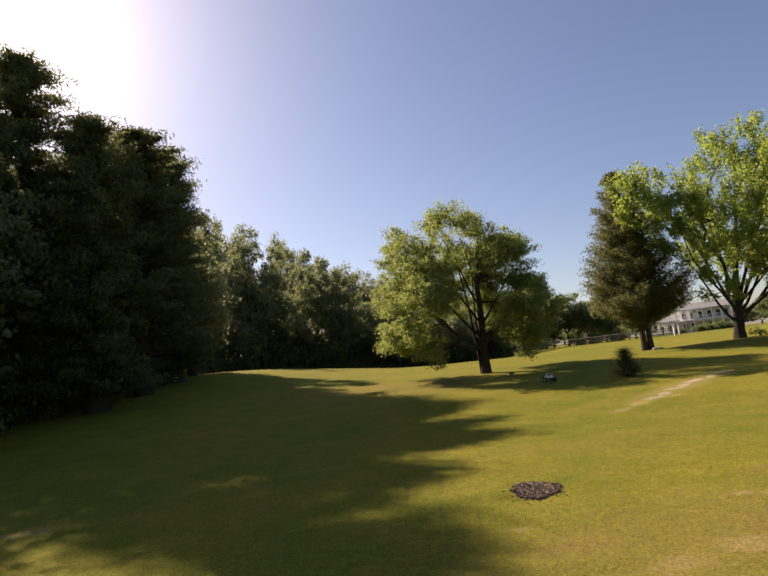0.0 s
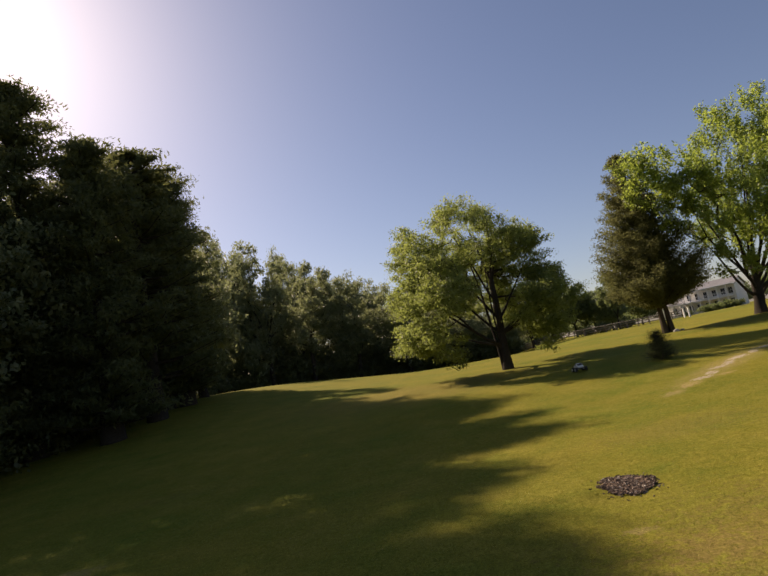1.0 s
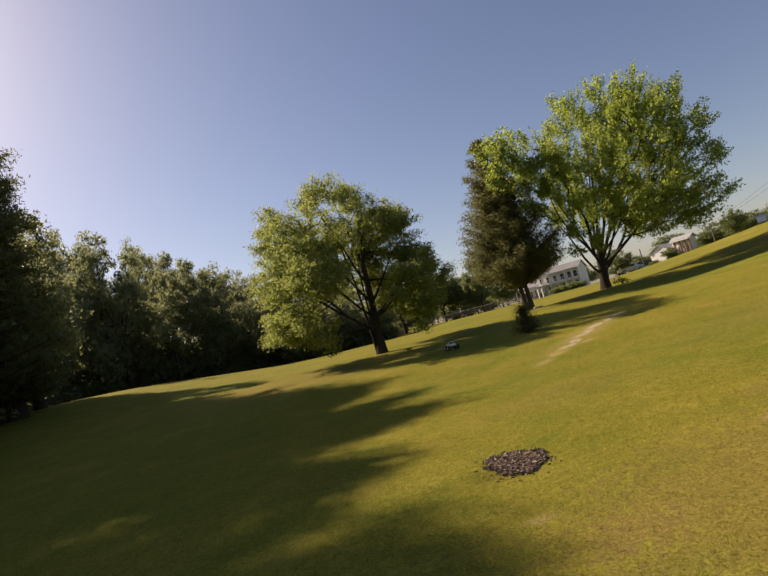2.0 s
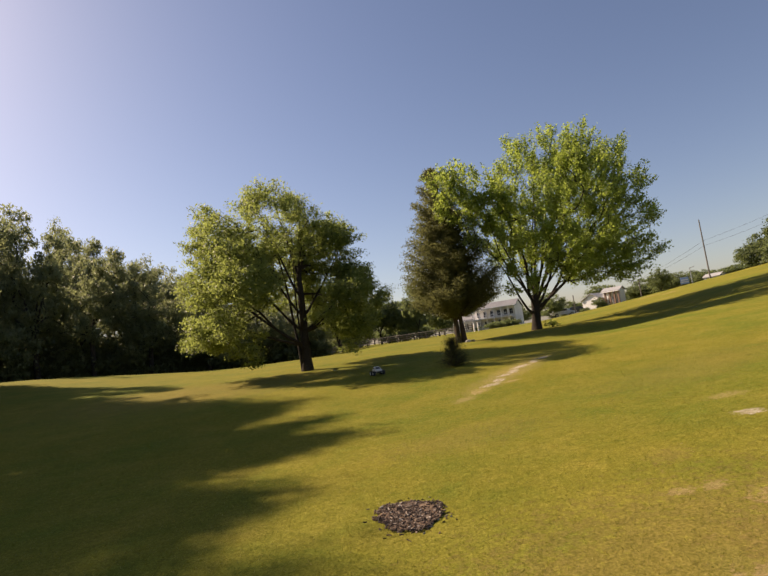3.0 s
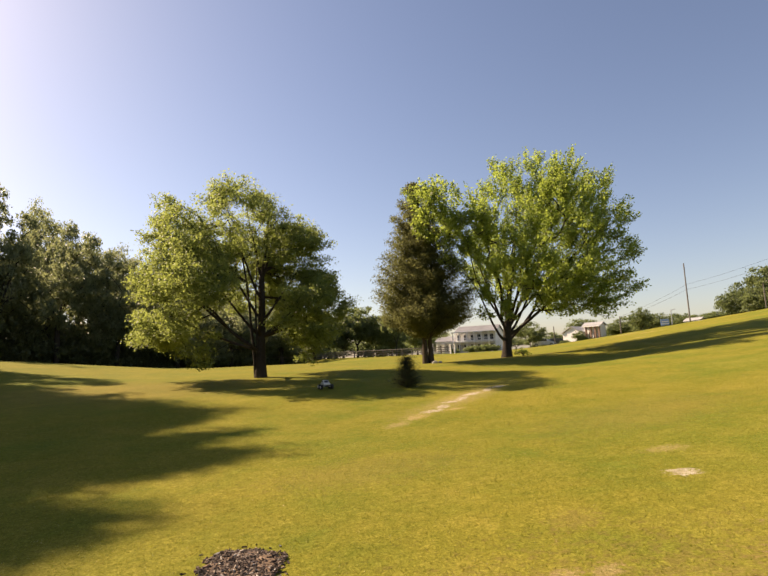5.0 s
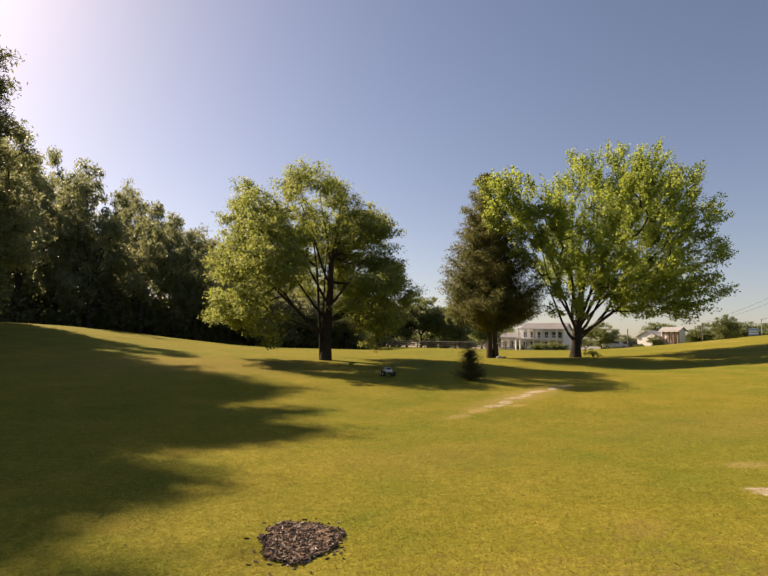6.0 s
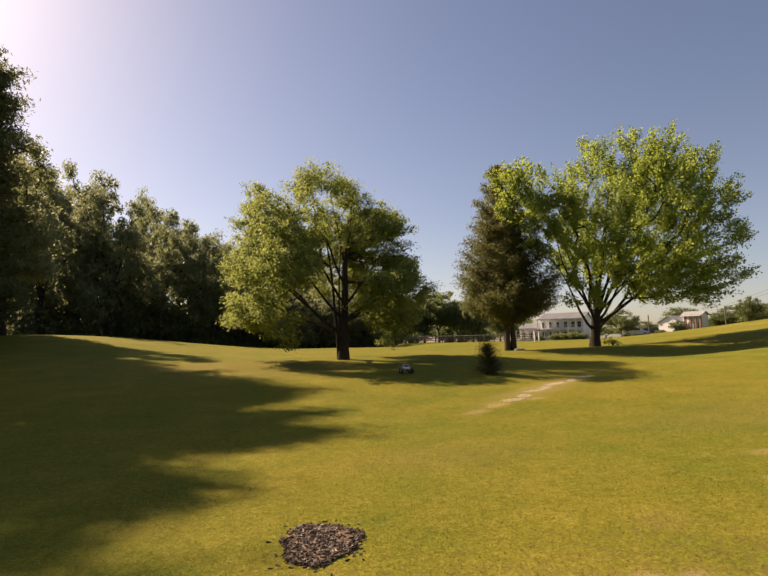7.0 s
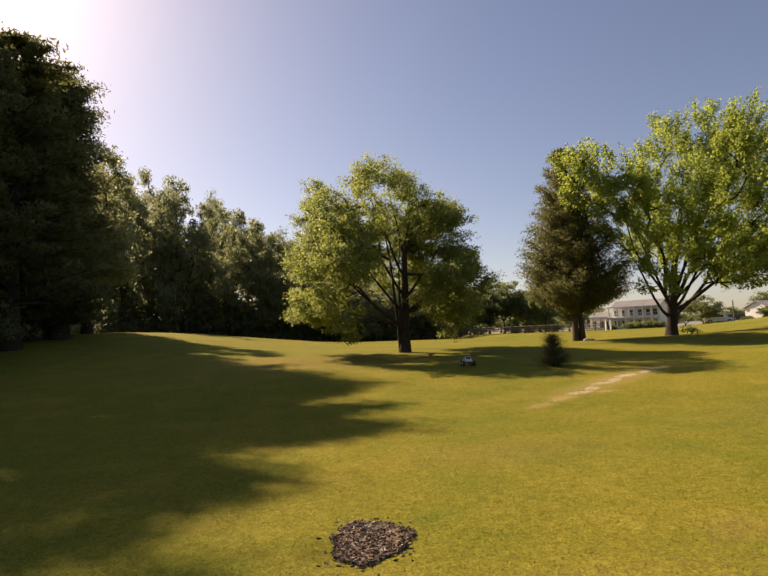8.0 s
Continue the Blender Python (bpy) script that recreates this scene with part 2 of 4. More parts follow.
def lawn_material():
    m, t, b = material("lawn", 0.95, 0.05)
    big, mid = noise_node(t, 0.16, 4, 0.6), noise_node(t, 0.9, 6, 0.65)
    tuft, fine = noise_node(t, 11.0, 7, 0.8), noise_node(t, 42, 5, 0.85)
    c1 = ramp(t, big.outputs["Fac"], [(0.36, (0.1135, 0.1475, 0.0163)), (0.5, (0.1720, 0.1634, 0.0203)), (0.64, (0.2196, 0.1873, 0.0226))])
    c2 = ramp(t, mid.outputs["Fac"], [(0.32, (0.1025, 0.1394, 0.0152)), (0.5, (0.1720, 0.1634, 0.0203)), (0.68, (0.2490, 0.2112, 0.0355))])
    colour = mix(t, 0.5, c1, c2)
    v3 = ramp(t, tuft.outputs["Fac"], [(0.32, (0.68, 0.71, 0.64)), (0.52, (1.0, 1.0, 1.0)), (0.72, (1.4, 1.34, 1.7))])
    v4 = ramp(t, fine.outputs["Fac"], [(0.32, (0.45, 0.48, 0.4)), (0.5, (1.0, 1.0, 1.0)), (0.68, (1.6, 1.5, 2.0))])
    colour = mix(t, 1.0, colour, v3, "MULTIPLY")
    # bare, sandy, worn places with ragged rims
    tc = t.nodes.new("ShaderNodeTexCoord")
    rag = noise_node(t, 11.0, 7, 0.8)
    bare = ramp(t, noise_node(t, 9, 5, 0.7).outputs["Fac"], [(0.3, (0.2048, 0.1536, 0.0704)), (0.64, (0.52, 0.46, 0.35))])
    for x, y, a, w, turn, strength in WORN:
        mp = t.nodes.new("ShaderNodeMapping")
        mp.vector_type = "TEXTURE"
        mp.inputs["Location"].default_value = (x, y, 0)
        mp.inputs["Rotation"].default_value = (0, 0, radians(turn))
        mp.inputs["Scale"].default_value = (a, w, 1000)
        t.links.new(tc.outputs["Object"], mp.inputs["Vector"])
        far = node(t, "ShaderNodeVectorMath")
        far.operation = "LENGTH"
        t.links.new(mp.outputs["Vector"], far.inputs[0])
        add = node(t, "ShaderNodeMath")
        add.operation = "MULTIPLY_ADD"
        t.links.new(rag.outputs["Fac"], add.inputs[0])
        add.inputs[1].default_value = 4.4
        t.links.new(far.outputs["Value"], add.inputs[2])
        mask = node(t, "ShaderNodeMapRange")
        t.links.new(add.outputs[0], mask.inputs["Value"])
        mask.inputs["From Min"].default_value, mask.inputs["From Max"].default_value = 2.75, 3.15
        mask.inputs["To Min"].default_value, mask.inputs["To Max"].default_value = strength, 0.0
        colour = mix(t, mask.outputs["Result"], colour, bare if strength > 0.7 else (0.34, 0.255, 0.11) if strength > 0.36 else (0.2, 0.135, 0.048))
    colour = mix(t, 1.0, colour, v4, "MULTIPLY")
    t.links.new(colour, b.inputs["Base Color"])
    bump(t, b, fine.outputs["Fac"], 0.5, 0.025)
    return m


LAWN = lawn_material()


# ------------------------------------------------------------------ helpers
def smooth(t):
    t = np.clip(t, 0, 1)
    return t * t * (3 - 2 * t)


def height(px, py):
    """The lie of the land."""
    px, py = np.asarray(px, float), np.asarray(py, float)
    r = np.hypot(px, py)
    k = np.where(r > 64, 64 / np.maximum(r, 1e-6), 1)
    x, y = px * k, py * k
    z = 1.0 * smooth((y - 8) / 22) + 0.5 * smooth((y - 30) / 36)
    z = z + 1.5 * smooth((-x - 1) / 20) * smooth((y - 14) / 26)
    left = smooth((14 - px) / 16) * smooth((py - 20) / 14)
    z = z - 2.2 * left * smooth((r - 48) / 14)             # the lawn crests, then dips to the foot of the wood
    z = z + 9.0 * left * smooth((r - 80) / 30)
    z = z + 0.54 * np.log1p(np.exp((x - 0.5 * y - 3) / 4)) - 0.13
    z = z - 0.42 * np.exp(-((px - 16.5) / 5.5) ** 2 - ((py - 24.5) / 3.4) ** 2)      # a shallow swale before the maple
    return z


def ground(x, y):
    return float(height(x, y))


def mesh_of(name, verts, faces):
    me = bpy.data.meshes.new(name)
    me.from_pydata([tuple(v) for v in verts], [], [tuple(f) for f in faces])
    return me


def quads(name, verts, size=4):
    """A mesh of loose faces, from an array of corners (n, size, 3)."""
    n = len(verts)
    me = bpy.data.meshes.new(name)
    me.vertices.add(n * size)
    me.vertices.foreach_set("co", np.ascontiguousarray(verts, dtype=np.float32).ravel())
    me.loops.add(n * size)
    me.loops.foreach_set("vertex_index", np.arange(n * size, dtype=np.int32))
    me.polygons.add(n)
    me.polygons.foreach_set("loop_start", np.arange(0, n * size, size, dtype=np.int32))
    me.update(calc_edges=True)
    return me


def part(name, data, mat, parent=None, label=""):
    """Links a bmesh or mesh as one object under a thing or part."""
    if isinstance(data, bmesh.types.BMesh):
        me = bpy.data.meshes.new(name)
        data.to_mesh(me)
        data.free()
    else:
        me = data
    if mat is not None and not me.materials:
        me.materials.append(mat)
    ob = new(name, me)
    if parent is not None:
        ob.parent = parent
    if label:
        ob["label"] = label
    return ob


def box(bm, centre, size, bevel=0.0, turn=None):
    made = bmesh.ops.create_cube(bm, size=1.0)["verts"]
    m = Matrix.Translation(centre) @ (turn or Matrix()) @ Matrix.Diagonal((*size, 1))
    bmesh.ops.transform(bm, matrix=m, verts=made)
    if bevel:
        edges = list({e for v in made for e in v.link_edges})
        bmesh.ops.bevel(bm, geom=edges, offset=bevel, segments=2, affect="EDGES", profile=0.5)
    return bm


def boxes(*items, bevel=0.0):
    bm = bmesh.new()
    for centre, size in items:
        box(bm, centre, size, bevel)
    return bm


def rod(bm, a, b, r1, r2=None, sides=8):
    a, b = Vector(a), Vector(b)
    r2 = r1 if r2 is None else r2
    m = Matrix.Translation((a + b) / 2) @ (b - a).to_track_quat("Z", "Y").to_matrix().to_4x4()
    bmesh.ops.create_cone(bm, cap_ends=True, segments=sides, radius1=r1, radius2=r2, depth=(b - a).length, matrix=m)
    return bm


def empty(name, m):
    ob = new(name)
    ob.matrix_world = m
    return ob


# ------------------------------------------------------------------ trees
def leaves(rng, centres, spread, count, size, up=0.35, slim=0.55, axes=None, reach=0.0):
    """Diamond-shaped, folded leaves round the twig ends, drawn out along the twigs where axes are given."""
    n = len(centres) * count
    c = np.repeat(centres, count, axis=0)
    s = np.repeat(spread, count, axis=0)
    d = rng.normal(size=(n, 3))
    d /= np.linalg.norm(d, axis=1)[:, None]
    p = c + d * s * (rng.random((n, 1)) ** 0.7)
    if axes is not None:
        p = p + np.repeat(axes, count, axis=0) * rng.uniform(-reach, reach, (n, 1))
    a = rng.normal(size=(n, 3))
    a[:, 2] -= 0.25
    a /= np.linalg.norm(a, axis=1)[:, None]
    b = np.cross(a, rng.normal(size=(n, 3)) + np.array([0, 0, up * 3]))
    b /= np.linalg.norm(b, axis=1)[:, None] + 1e-9
    nrm = np.cross(a, b)
    z = size * rng.uniform(0.6, 1.35, (n, 1))
    fold = nrm * z * 0.12
    v = np.stack([p - a * z / 2, p + b * z * slim / 2 + fold, p + a * z / 2, p - b * z * slim / 2 + fold], axis=1)
    return v


def in_lobes(rng, lobes, count, shell=0.55):
    """Places for twig ends, more of them near the outside of the crown's lobes."""
    out = []
    weights = np.array([l[3] * l[4] * l[5] for l in lobes]) ** 0.67
    pick = rng.choice(len(lobes), size=count * 3, p=weights / weights.sum())
    for i in pick:
        x, y, z, a, b, c = lobes[i]
        d = rng.normal(size=3)
        d /= np.linalg.norm(d)
        r = shell + (1 - shell) * rng.random() ** 0.7
        if rng.random() < 0.22:
            r *= rng.random()
        r *= 0.93 + 0.13 * noise.noise(Vector((d[0] * 2.2 + i * 7, d[1] * 2.2, d[2] * 2.2)))
        q = np.array((x + d[0] * a * r, y + d[1] * b * r, z + d[2] * c * r))
        out.append(q)
        if len(out) >= count:
            break
    return np.array(out)


def clumped(rng, centres, each, wide):
    """Several twig ends round each centre, so that the crown breaks up into clumps with gaps."""
    d = rng.normal(size=(len(centres) * each, 3))
    d /= np.linalg.norm(d, axis=1)[:, None]
    return np.repeat(centres, each, axis=0) + d * np.array(wide) * rng.random((len(d), 1)) ** 0.5


def limbs_for(rng, stem, lobes, count):
    """Main limbs from the upper trunk towards the crown."""
    top = np.array(stem[-1], float)
    c = np.mean([l[:3] for l in lobes], axis=0)
    rise = max(l[2] + l[5] for l in lobes) - top[2]
    out = []
    for i in range(count):
        g = i * 2 * math.pi / count + rng.normal() * 0.25
        lobe = max(lobes, key=lambda l: (l[0] - c[0]) * math.cos(g) + (l[1] - c[1]) * math.sin(g) + 0.15 * rng.normal())
        wide = 0.55 * max(lobe[3], lobe[4])
        goal = np.array((lobe[0] * 0.75 + math.cos(g) * wide * 0.6, lobe[1] * 0.75 + math.sin(g) * wide * 0.6, max(lobe[2], top[2] + 0.4 * rise * rng.uniform(0.7, 1.2))))
        start = len(stem) - 1 - (i % 2) * (len(stem) > 3)
        a = np.array(stem[start], float)
        line = []
        for f in (0.25, 0.5, 0.75, 1.0):
            q = a + (goal - a) * f
            q[:2] -= (goal - a)[:2] * 0.08 * math.sin(math.pi * f)
            line.append(q)
        out.append((start, line))
    return out


def fan(stem, specs):
    """Limbs that leave the trunk outwards and bend up: trunk point, bearing in degrees, reach, rise."""
    out = []
    for start, bearing, reach, rise in specs:
        a = np.array(stem[start], float)
        g = radians(bearing)
        line = []
        for f in (0.12, 0.28, 0.46, 0.64, 0.82, 1.0):
            sway = 0.05 * reach * math.sin(7 * f + bearing)
            line.append(a + np.array((math.cos(g) * reach * f ** 0.9 - math.sin(g) * sway, math.sin(g) * reach * f ** 0.9 + math.cos(g) * sway, rise * f ** 1.05)))
        out.append((start, line))
    return out


def grow(targets, stems, radius, limbs=(), droop=0.0, thin=0.55, stout=0.0):
    """Joins every twig end to the nearest part of the growing tree. Returns points, parents and radii."""
    pts = [np.array(s, float) for s in stems]
    par = [-1] + list(range(len(stems) - 1))
    first = len(pts)
    base = pts[-1]
    which = [-1] * first
    for n, (start, line) in enumerate(limbs):
        for s, q in enumerate(line):
            par.append(start if s == 0 else len(pts) - 1)
            pts.append(q)
            which.append(n)
    order = np.argsort(np.linalg.norm(targets - base, axis=1))
    for k in order:
        t = targets[k]
        arr = np.array(pts)
        d = np.linalg.norm(arr - t, axis=1) + 0.25 * np.linalg.norm(arr - base, axis=1)
        d[:first] += 50 if limbs else 0
        d[:max(first - 3, 1)] += 50
        d += np.where(arr[:, 2] > t[2] + 0.3, 1.5, 0)
        j = int(np.argmin(d))
        a = pts[j]
        length = np.linalg.norm(t - a)
        steps = max(1, int(length / 0.9))
        for s in range(1, steps + 1):
            f = s / steps
            q = a + (t - a) * f
            q[2] += 0.12 * length * math.sin(math.pi * f) * (1 - droop)
            q[:2] += 0.05 * length * math.sin(math.pi * f) * np.array((math.sin(k * 1.7), math.cos(k * 2.3)))
            pts.append(q)
            par.append(j if s == 1 else len(pts) - 2)
            which.append(which[j])
    load = np.ones(len(pts))
    for i in range(len(pts) - 1, 0, -1):
        if par[i] >= 0:
            load[par[i]] += load[i]
    rad = radius * (load / load[0]) ** thin
    if stout:
        i = first
        for start, line in limbs:
            for s in range(len(line)):
                f = s / (len(line) - 1)
                rad[i] = min(max(rad[i], radius * stout * (1 - 0.8 * f)), radius * stout * 1.35 * (1 - 0.55 * f))
                i += 1
    return np.array(pts), par, np.maximum(rad, 0.008), which


def tubes(name, pts, par, rad, keep, sides=6):
    """A tapered tube along every kept piece of the tree."""
    verts, faces = [], []
    ring = np.arange(sides) * 2 * math.pi / sides
    for i, j in enumerate(par):
        if j < 0 or not keep(i):
            continue
        a, b = pts[j], pts[i]
        w = b - a
        w = w / (np.linalg.norm(w) + 1e-9)
        u = np.cross(w, (0.31, 0.95, 0.11))
        u /= np.linalg.norm(u)
        v = np.cross(w, u)
        k = len(verts)
        for p, r in ((a - w * rad[i] * 0.3, min(rad[j], rad[i] * 1.25)), (b, rad[i])):
            for g in ring:
                verts.append(p + (u * math.cos(g) + v * math.sin(g)) * r)
        for s in range(sides):
            faces.append((k + s, k + (s + 1) % sides, k + sides + (s + 1) % sides, k + sides + s))
    me = mesh_of(name, verts, faces)
    me.polygons.foreach_set("use_smooth", [True] * len(me.polygons))
    return me


def flare(name, pts, rad, sides=12, foot=1.4):
    """A trunk with a flared foot and uneven girth."""
    verts, faces = [], []
    n = len(pts)
    for i, (p, r) in enumerate(zip(pts, rad)):
        f = i / max(1, n - 1)
        grow_foot = 1 + (foot - 1) * max(0, 1 - f * 4) ** 2
        for s in range(sides):
            g = s * 2 * math.pi / sides
            rr = r * grow_foot * (1 + 0.1 * math.sin(3 * g + i) + 0.05 * math.sin(5 * g + 2 * i))
            verts.append((p[0] + math.cos(g) * rr, p[1] + math.sin(g) * rr, p[2]))
    for i in range(n - 1):
        for s in range(sides):
            t = (s + 1) % sides
            faces.append((i * sides + s, i * sides + t, (i + 1) * sides + t, (i + 1) * sides + s))
    me = mesh_of(name, verts, faces)
    me.polygons.foreach_set("use_smooth", [True] * len(me.polygons))
    return me


def broad_tree(name, place, turn, lobes, ends, per, leaf, girth, stem, leaf_mat, bark, seed, spread=0.55, shell=0.55, label="", category="tree", group="", limb_count=5, tuft=(1.15, 1.15, 0.75), limbs=None, taper=0.3, foot=1.4, thin=0.55, stout=0.0, clump=0, clump_wide=(0.5, 0.5, 0.5), reach=0.0):
    """A broadleaved tree: stem is the list of points of its trunk, lobes the ellipsoids that its crown fills."""
    rng = np.random.default_rng(seed)
    noise.seed_set(seed)
    ob = empty(name, pose(*place, 0, 0, turn))
    targets = in_lobes(rng, lobes, ends, shell)
    if clump:
        targets = clumped(rng, targets, clump, clump_wide)
    limbs = limbs or limbs_for(rng, stem, lobes, limb_count)
    pts, par, rad, which = grow(targets, stem, girth, limbs, 0.0, thin, stout)
    k = len(stem)
    srad = [girth * (1 - taper * i / max(1, k - 1)) for i in range(k)]
    part("trunk", flare("trunk", [np.array(s, float) + (np.array((0, 0, -0.25)) if i == 0 else 0) for i, s in enumerate(stem)], srad, 12, foot), bark, ob)
    for n in range(len(limbs)):
        part("limb", tubes("limb", pts, par, rad, lambda i: i >= k and which[i] == n), bark, ob)
    sp = np.full((len(targets), 3), spread) * rng.uniform(0.6, 1.3, (len(targets), 1)) * np.array(tuft)
    axes = targets - np.array((stem[-1][0], stem[-1][1], stem[-1][2] - 0.5))
    axes = axes / np.linalg.norm(axes, axis=1)[:, None]
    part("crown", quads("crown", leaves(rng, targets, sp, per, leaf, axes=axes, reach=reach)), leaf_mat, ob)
    return tagged(ob, label, category, group)


def cone_tree(name, place, turn, tall, wide, low, whorls, per, needle, girth, leaf_mat, bark, seed, trunks=((0, 0),), power=0.8, label="", category="tree", group="", ragged=0.25, slim=0.3, belly=0.0, rise=0.35, lean=0.0):
    """A conifer: boughs in whorls on one or several stems."""
    rng = np.random.default_rng(seed)
    ob = empty(name, pose(*place, 0, 0, turn))
    cent, spread = [], []
    pts, par, rad = [], [], []
    for tx, ty in trunks:
        top = tall * (1.0 if (tx, ty) == trunks[0] else 0.85)
        stem = [np.array((tx * (1 - 0.6 * f) + lean * f, ty * (1 - 0.6 * f), -0.2 + (top + 0.2) * f)) for f in np.linspace(0, 1, 9)]
        part("trunk", flare("trunk", stem, [girth * (1 - 0.93 * f) for f in np.linspace(0, 1, 9)], 9, 1.4), bark, ob)
    for w in range(whorls):
        for b in range(max(3, int(3 + 6 * (1 - w / whorls)))):
            f = min(0.995, (w + rng.random()) / whorls)
            z = low + (tall - low) * f
            reach = wide * ((1 - f) ** power) * (1 - belly * (1 - min(1, f * 4)) ** 2)
            g = rng.random() * 2 * math.pi
            r = reach * rng.uniform(1 - ragged, 1 + ragged * 0.6) + 0.12
            tip = np.array((math.cos(g) * r, math.sin(g) * r, z + rise * r))
            root = np.array((0, 0, max(low * 0.9, z - 0.3 * r)))
            root[0] += lean * f
            tip[0] += lean * f
            i = len(pts)
            pts += [root, (root + tip) / 2 + np.array((0, 0, 0.04 * r)), tip]
            par += [-1, i, i + 1]
            rad += [0.03 + girth * 0.2 * (1 - f), 0.02 + girth * 0.1 * (1 - f), 0.008]
            for s in np.linspace(0.3, 1.0, max(2, int(r / 0.4) + 1)):
                cent.append(root + (tip - root) * s)
                spread.append((0.16 + 0.2 * r * 0.5 * s + 0.1,) * 2 + (0.14 + 0.06 * r,))
    part("bough_frame", tubes("bough_frame", np.array(pts), par, np.array(rad), lambda i: True, 5), bark, ob)
    part("crown", quads("crown", leaves(rng, np.array(cent), np.array(spread), per, needle, 0.1, slim)), leaf_mat, ob)
    return tagged(ob, label, category, group)


# ------------------------------------------------------------------ the land
def build_ground():
    u = np.linspace(-1, 1, 301)
    gx = 3 + 40 * u + 2400 * np.sign(u) * np.abs(u) ** 7
    gy = 14 + 42 * u + 2400 * np.sign(u) * np.abs(u) ** 7
    xx, yy = np.meshgrid(gx, gy)
    zz = height(xx, yy)
    n = len(u)
    verts = np.stack([xx, yy, zz], -1).reshape(-1, 3)
    faces = [(r * n + c, r * n + c + 1, (r + 1) * n + c + 1, (r + 1) * n + c) for r in range(n - 1) for c in range(n - 1)]
    me = mesh_of("ground", verts, faces)
    me.polygons.foreach_set("use_smooth", [True] * len(me.polygons))
    tagged(part("ground", me, LAWN), "mown yellow-green lawn rolling gently uphill", "lawn", kind="structure")


build_ground()


def build_blades(count=720000):
    rng = np.random.default_rng(5)
    g = rng.normal(size=count) * 0.85
    r = 19 * rng.random(count) ** 0.85
    x, y = 0.5 + np.sin(g) * r + rng.normal(size=count) * 0.9, -1.0 + np.cos(g) * r + rng.normal(size=count) * 0.9
    keep = np.hypot((x - 0.99) / 0.33, (y - 6.8) / 0.47) > rng.uniform(0.5, 1.12, count)
    for wx, wy, half, wide, turn, bare in WORN:
        g = radians(turn)
        u, v = (x - wx) * math.cos(g) + (y - wy) * math.sin(g), (y - wy) * math.cos(g) - (x - wx) * math.sin(g)
        keep &= rng.random(count) > bare * np.clip(1.5 - np.hypot(u / half, v / wide), 0, 0.95)
    x, y = x[keep], y[keep]
    n = len(x)
    z = height(x, y)
    p = np.stack([x, y, z - 0.005], -1)
    a = rng.random(n) * 2 * math.pi
    side = np.stack([np.cos(a), np.sin(a), 0 * a], -1) * rng.uniform(0.0017, 0.0038, (n, 1)) * (1 + 0.06 * np.hypot(x, y)[:, None])
    lean = rng.normal(size=(n, 3)) * 0.024
    lean[:, 2] = rng.uniform(0.006, 0.02, n)
    v = np.stack([p - side, p + side, p + lean], axis=1)
    tagged(part("grass_blades", quads("grass_blades", v, 3), BLADE), "short mown grass blades on the lawn", "grass", kind="stuff")


build_blades()


# ------------------------------------------------------------------ trees that stand alone
OAK_AT = (1.5, 26.05)
OAK_STEM = [(0.1, 0, 0), (0.1, 0, 0.5), (0.12, 0, 1.1), (0.16, 0.02, 1.7), (0.2, 0.02, 2.4), (0.23, 0, 3.3), (0.22, 0, 4.3)]
OAK_LIMBS = [(0, [np.array(p) for p in ((-0.1, 0, 0.1), (-0.12, -0.02, 0.6), (-0.15, 0, 1.2), (-0.24, 0.02, 2.0), (-0.31, 0.0, 3.0), (-0.42, 0.05, 4.1), (-0.62, 0.1, 5.4))])]
OAK_LIMBS += [(1, [np.array(p) for p in ((0.02, -0.1, 0.9), (-0.02, -0.16, 1.6), (-0.06, -0.2, 2.6), (-0.04, -0.22, 3.7), (0.02, -0.2, 4.9), (0.1, -0.1, 6.2))])]
OAK_LIMBS += fan(OAK_STEM, [(2, 183, 3.5, 3.2), (3, 172, 3.3, 4.6), (2, 222, 3.0, 1.9), (3, 350, 2.5, 2.2), (4, 12, 2.2, 3.2), (4, 88, 1.9, 2.6), (3, 268, 1.9, 2.1),
                            (5, 205, 1.5, 3.4), (6, 140, 0.8, 3.4), (6, 35, 1.0, 3.0), (6, 300, 0.8, 3.2), (3, 320, 2.1, 1.0), (4, 160, 2.3, 4.2), (2, 196, 3.6, 1.5), (3, 5, 2.8, 1.1)])
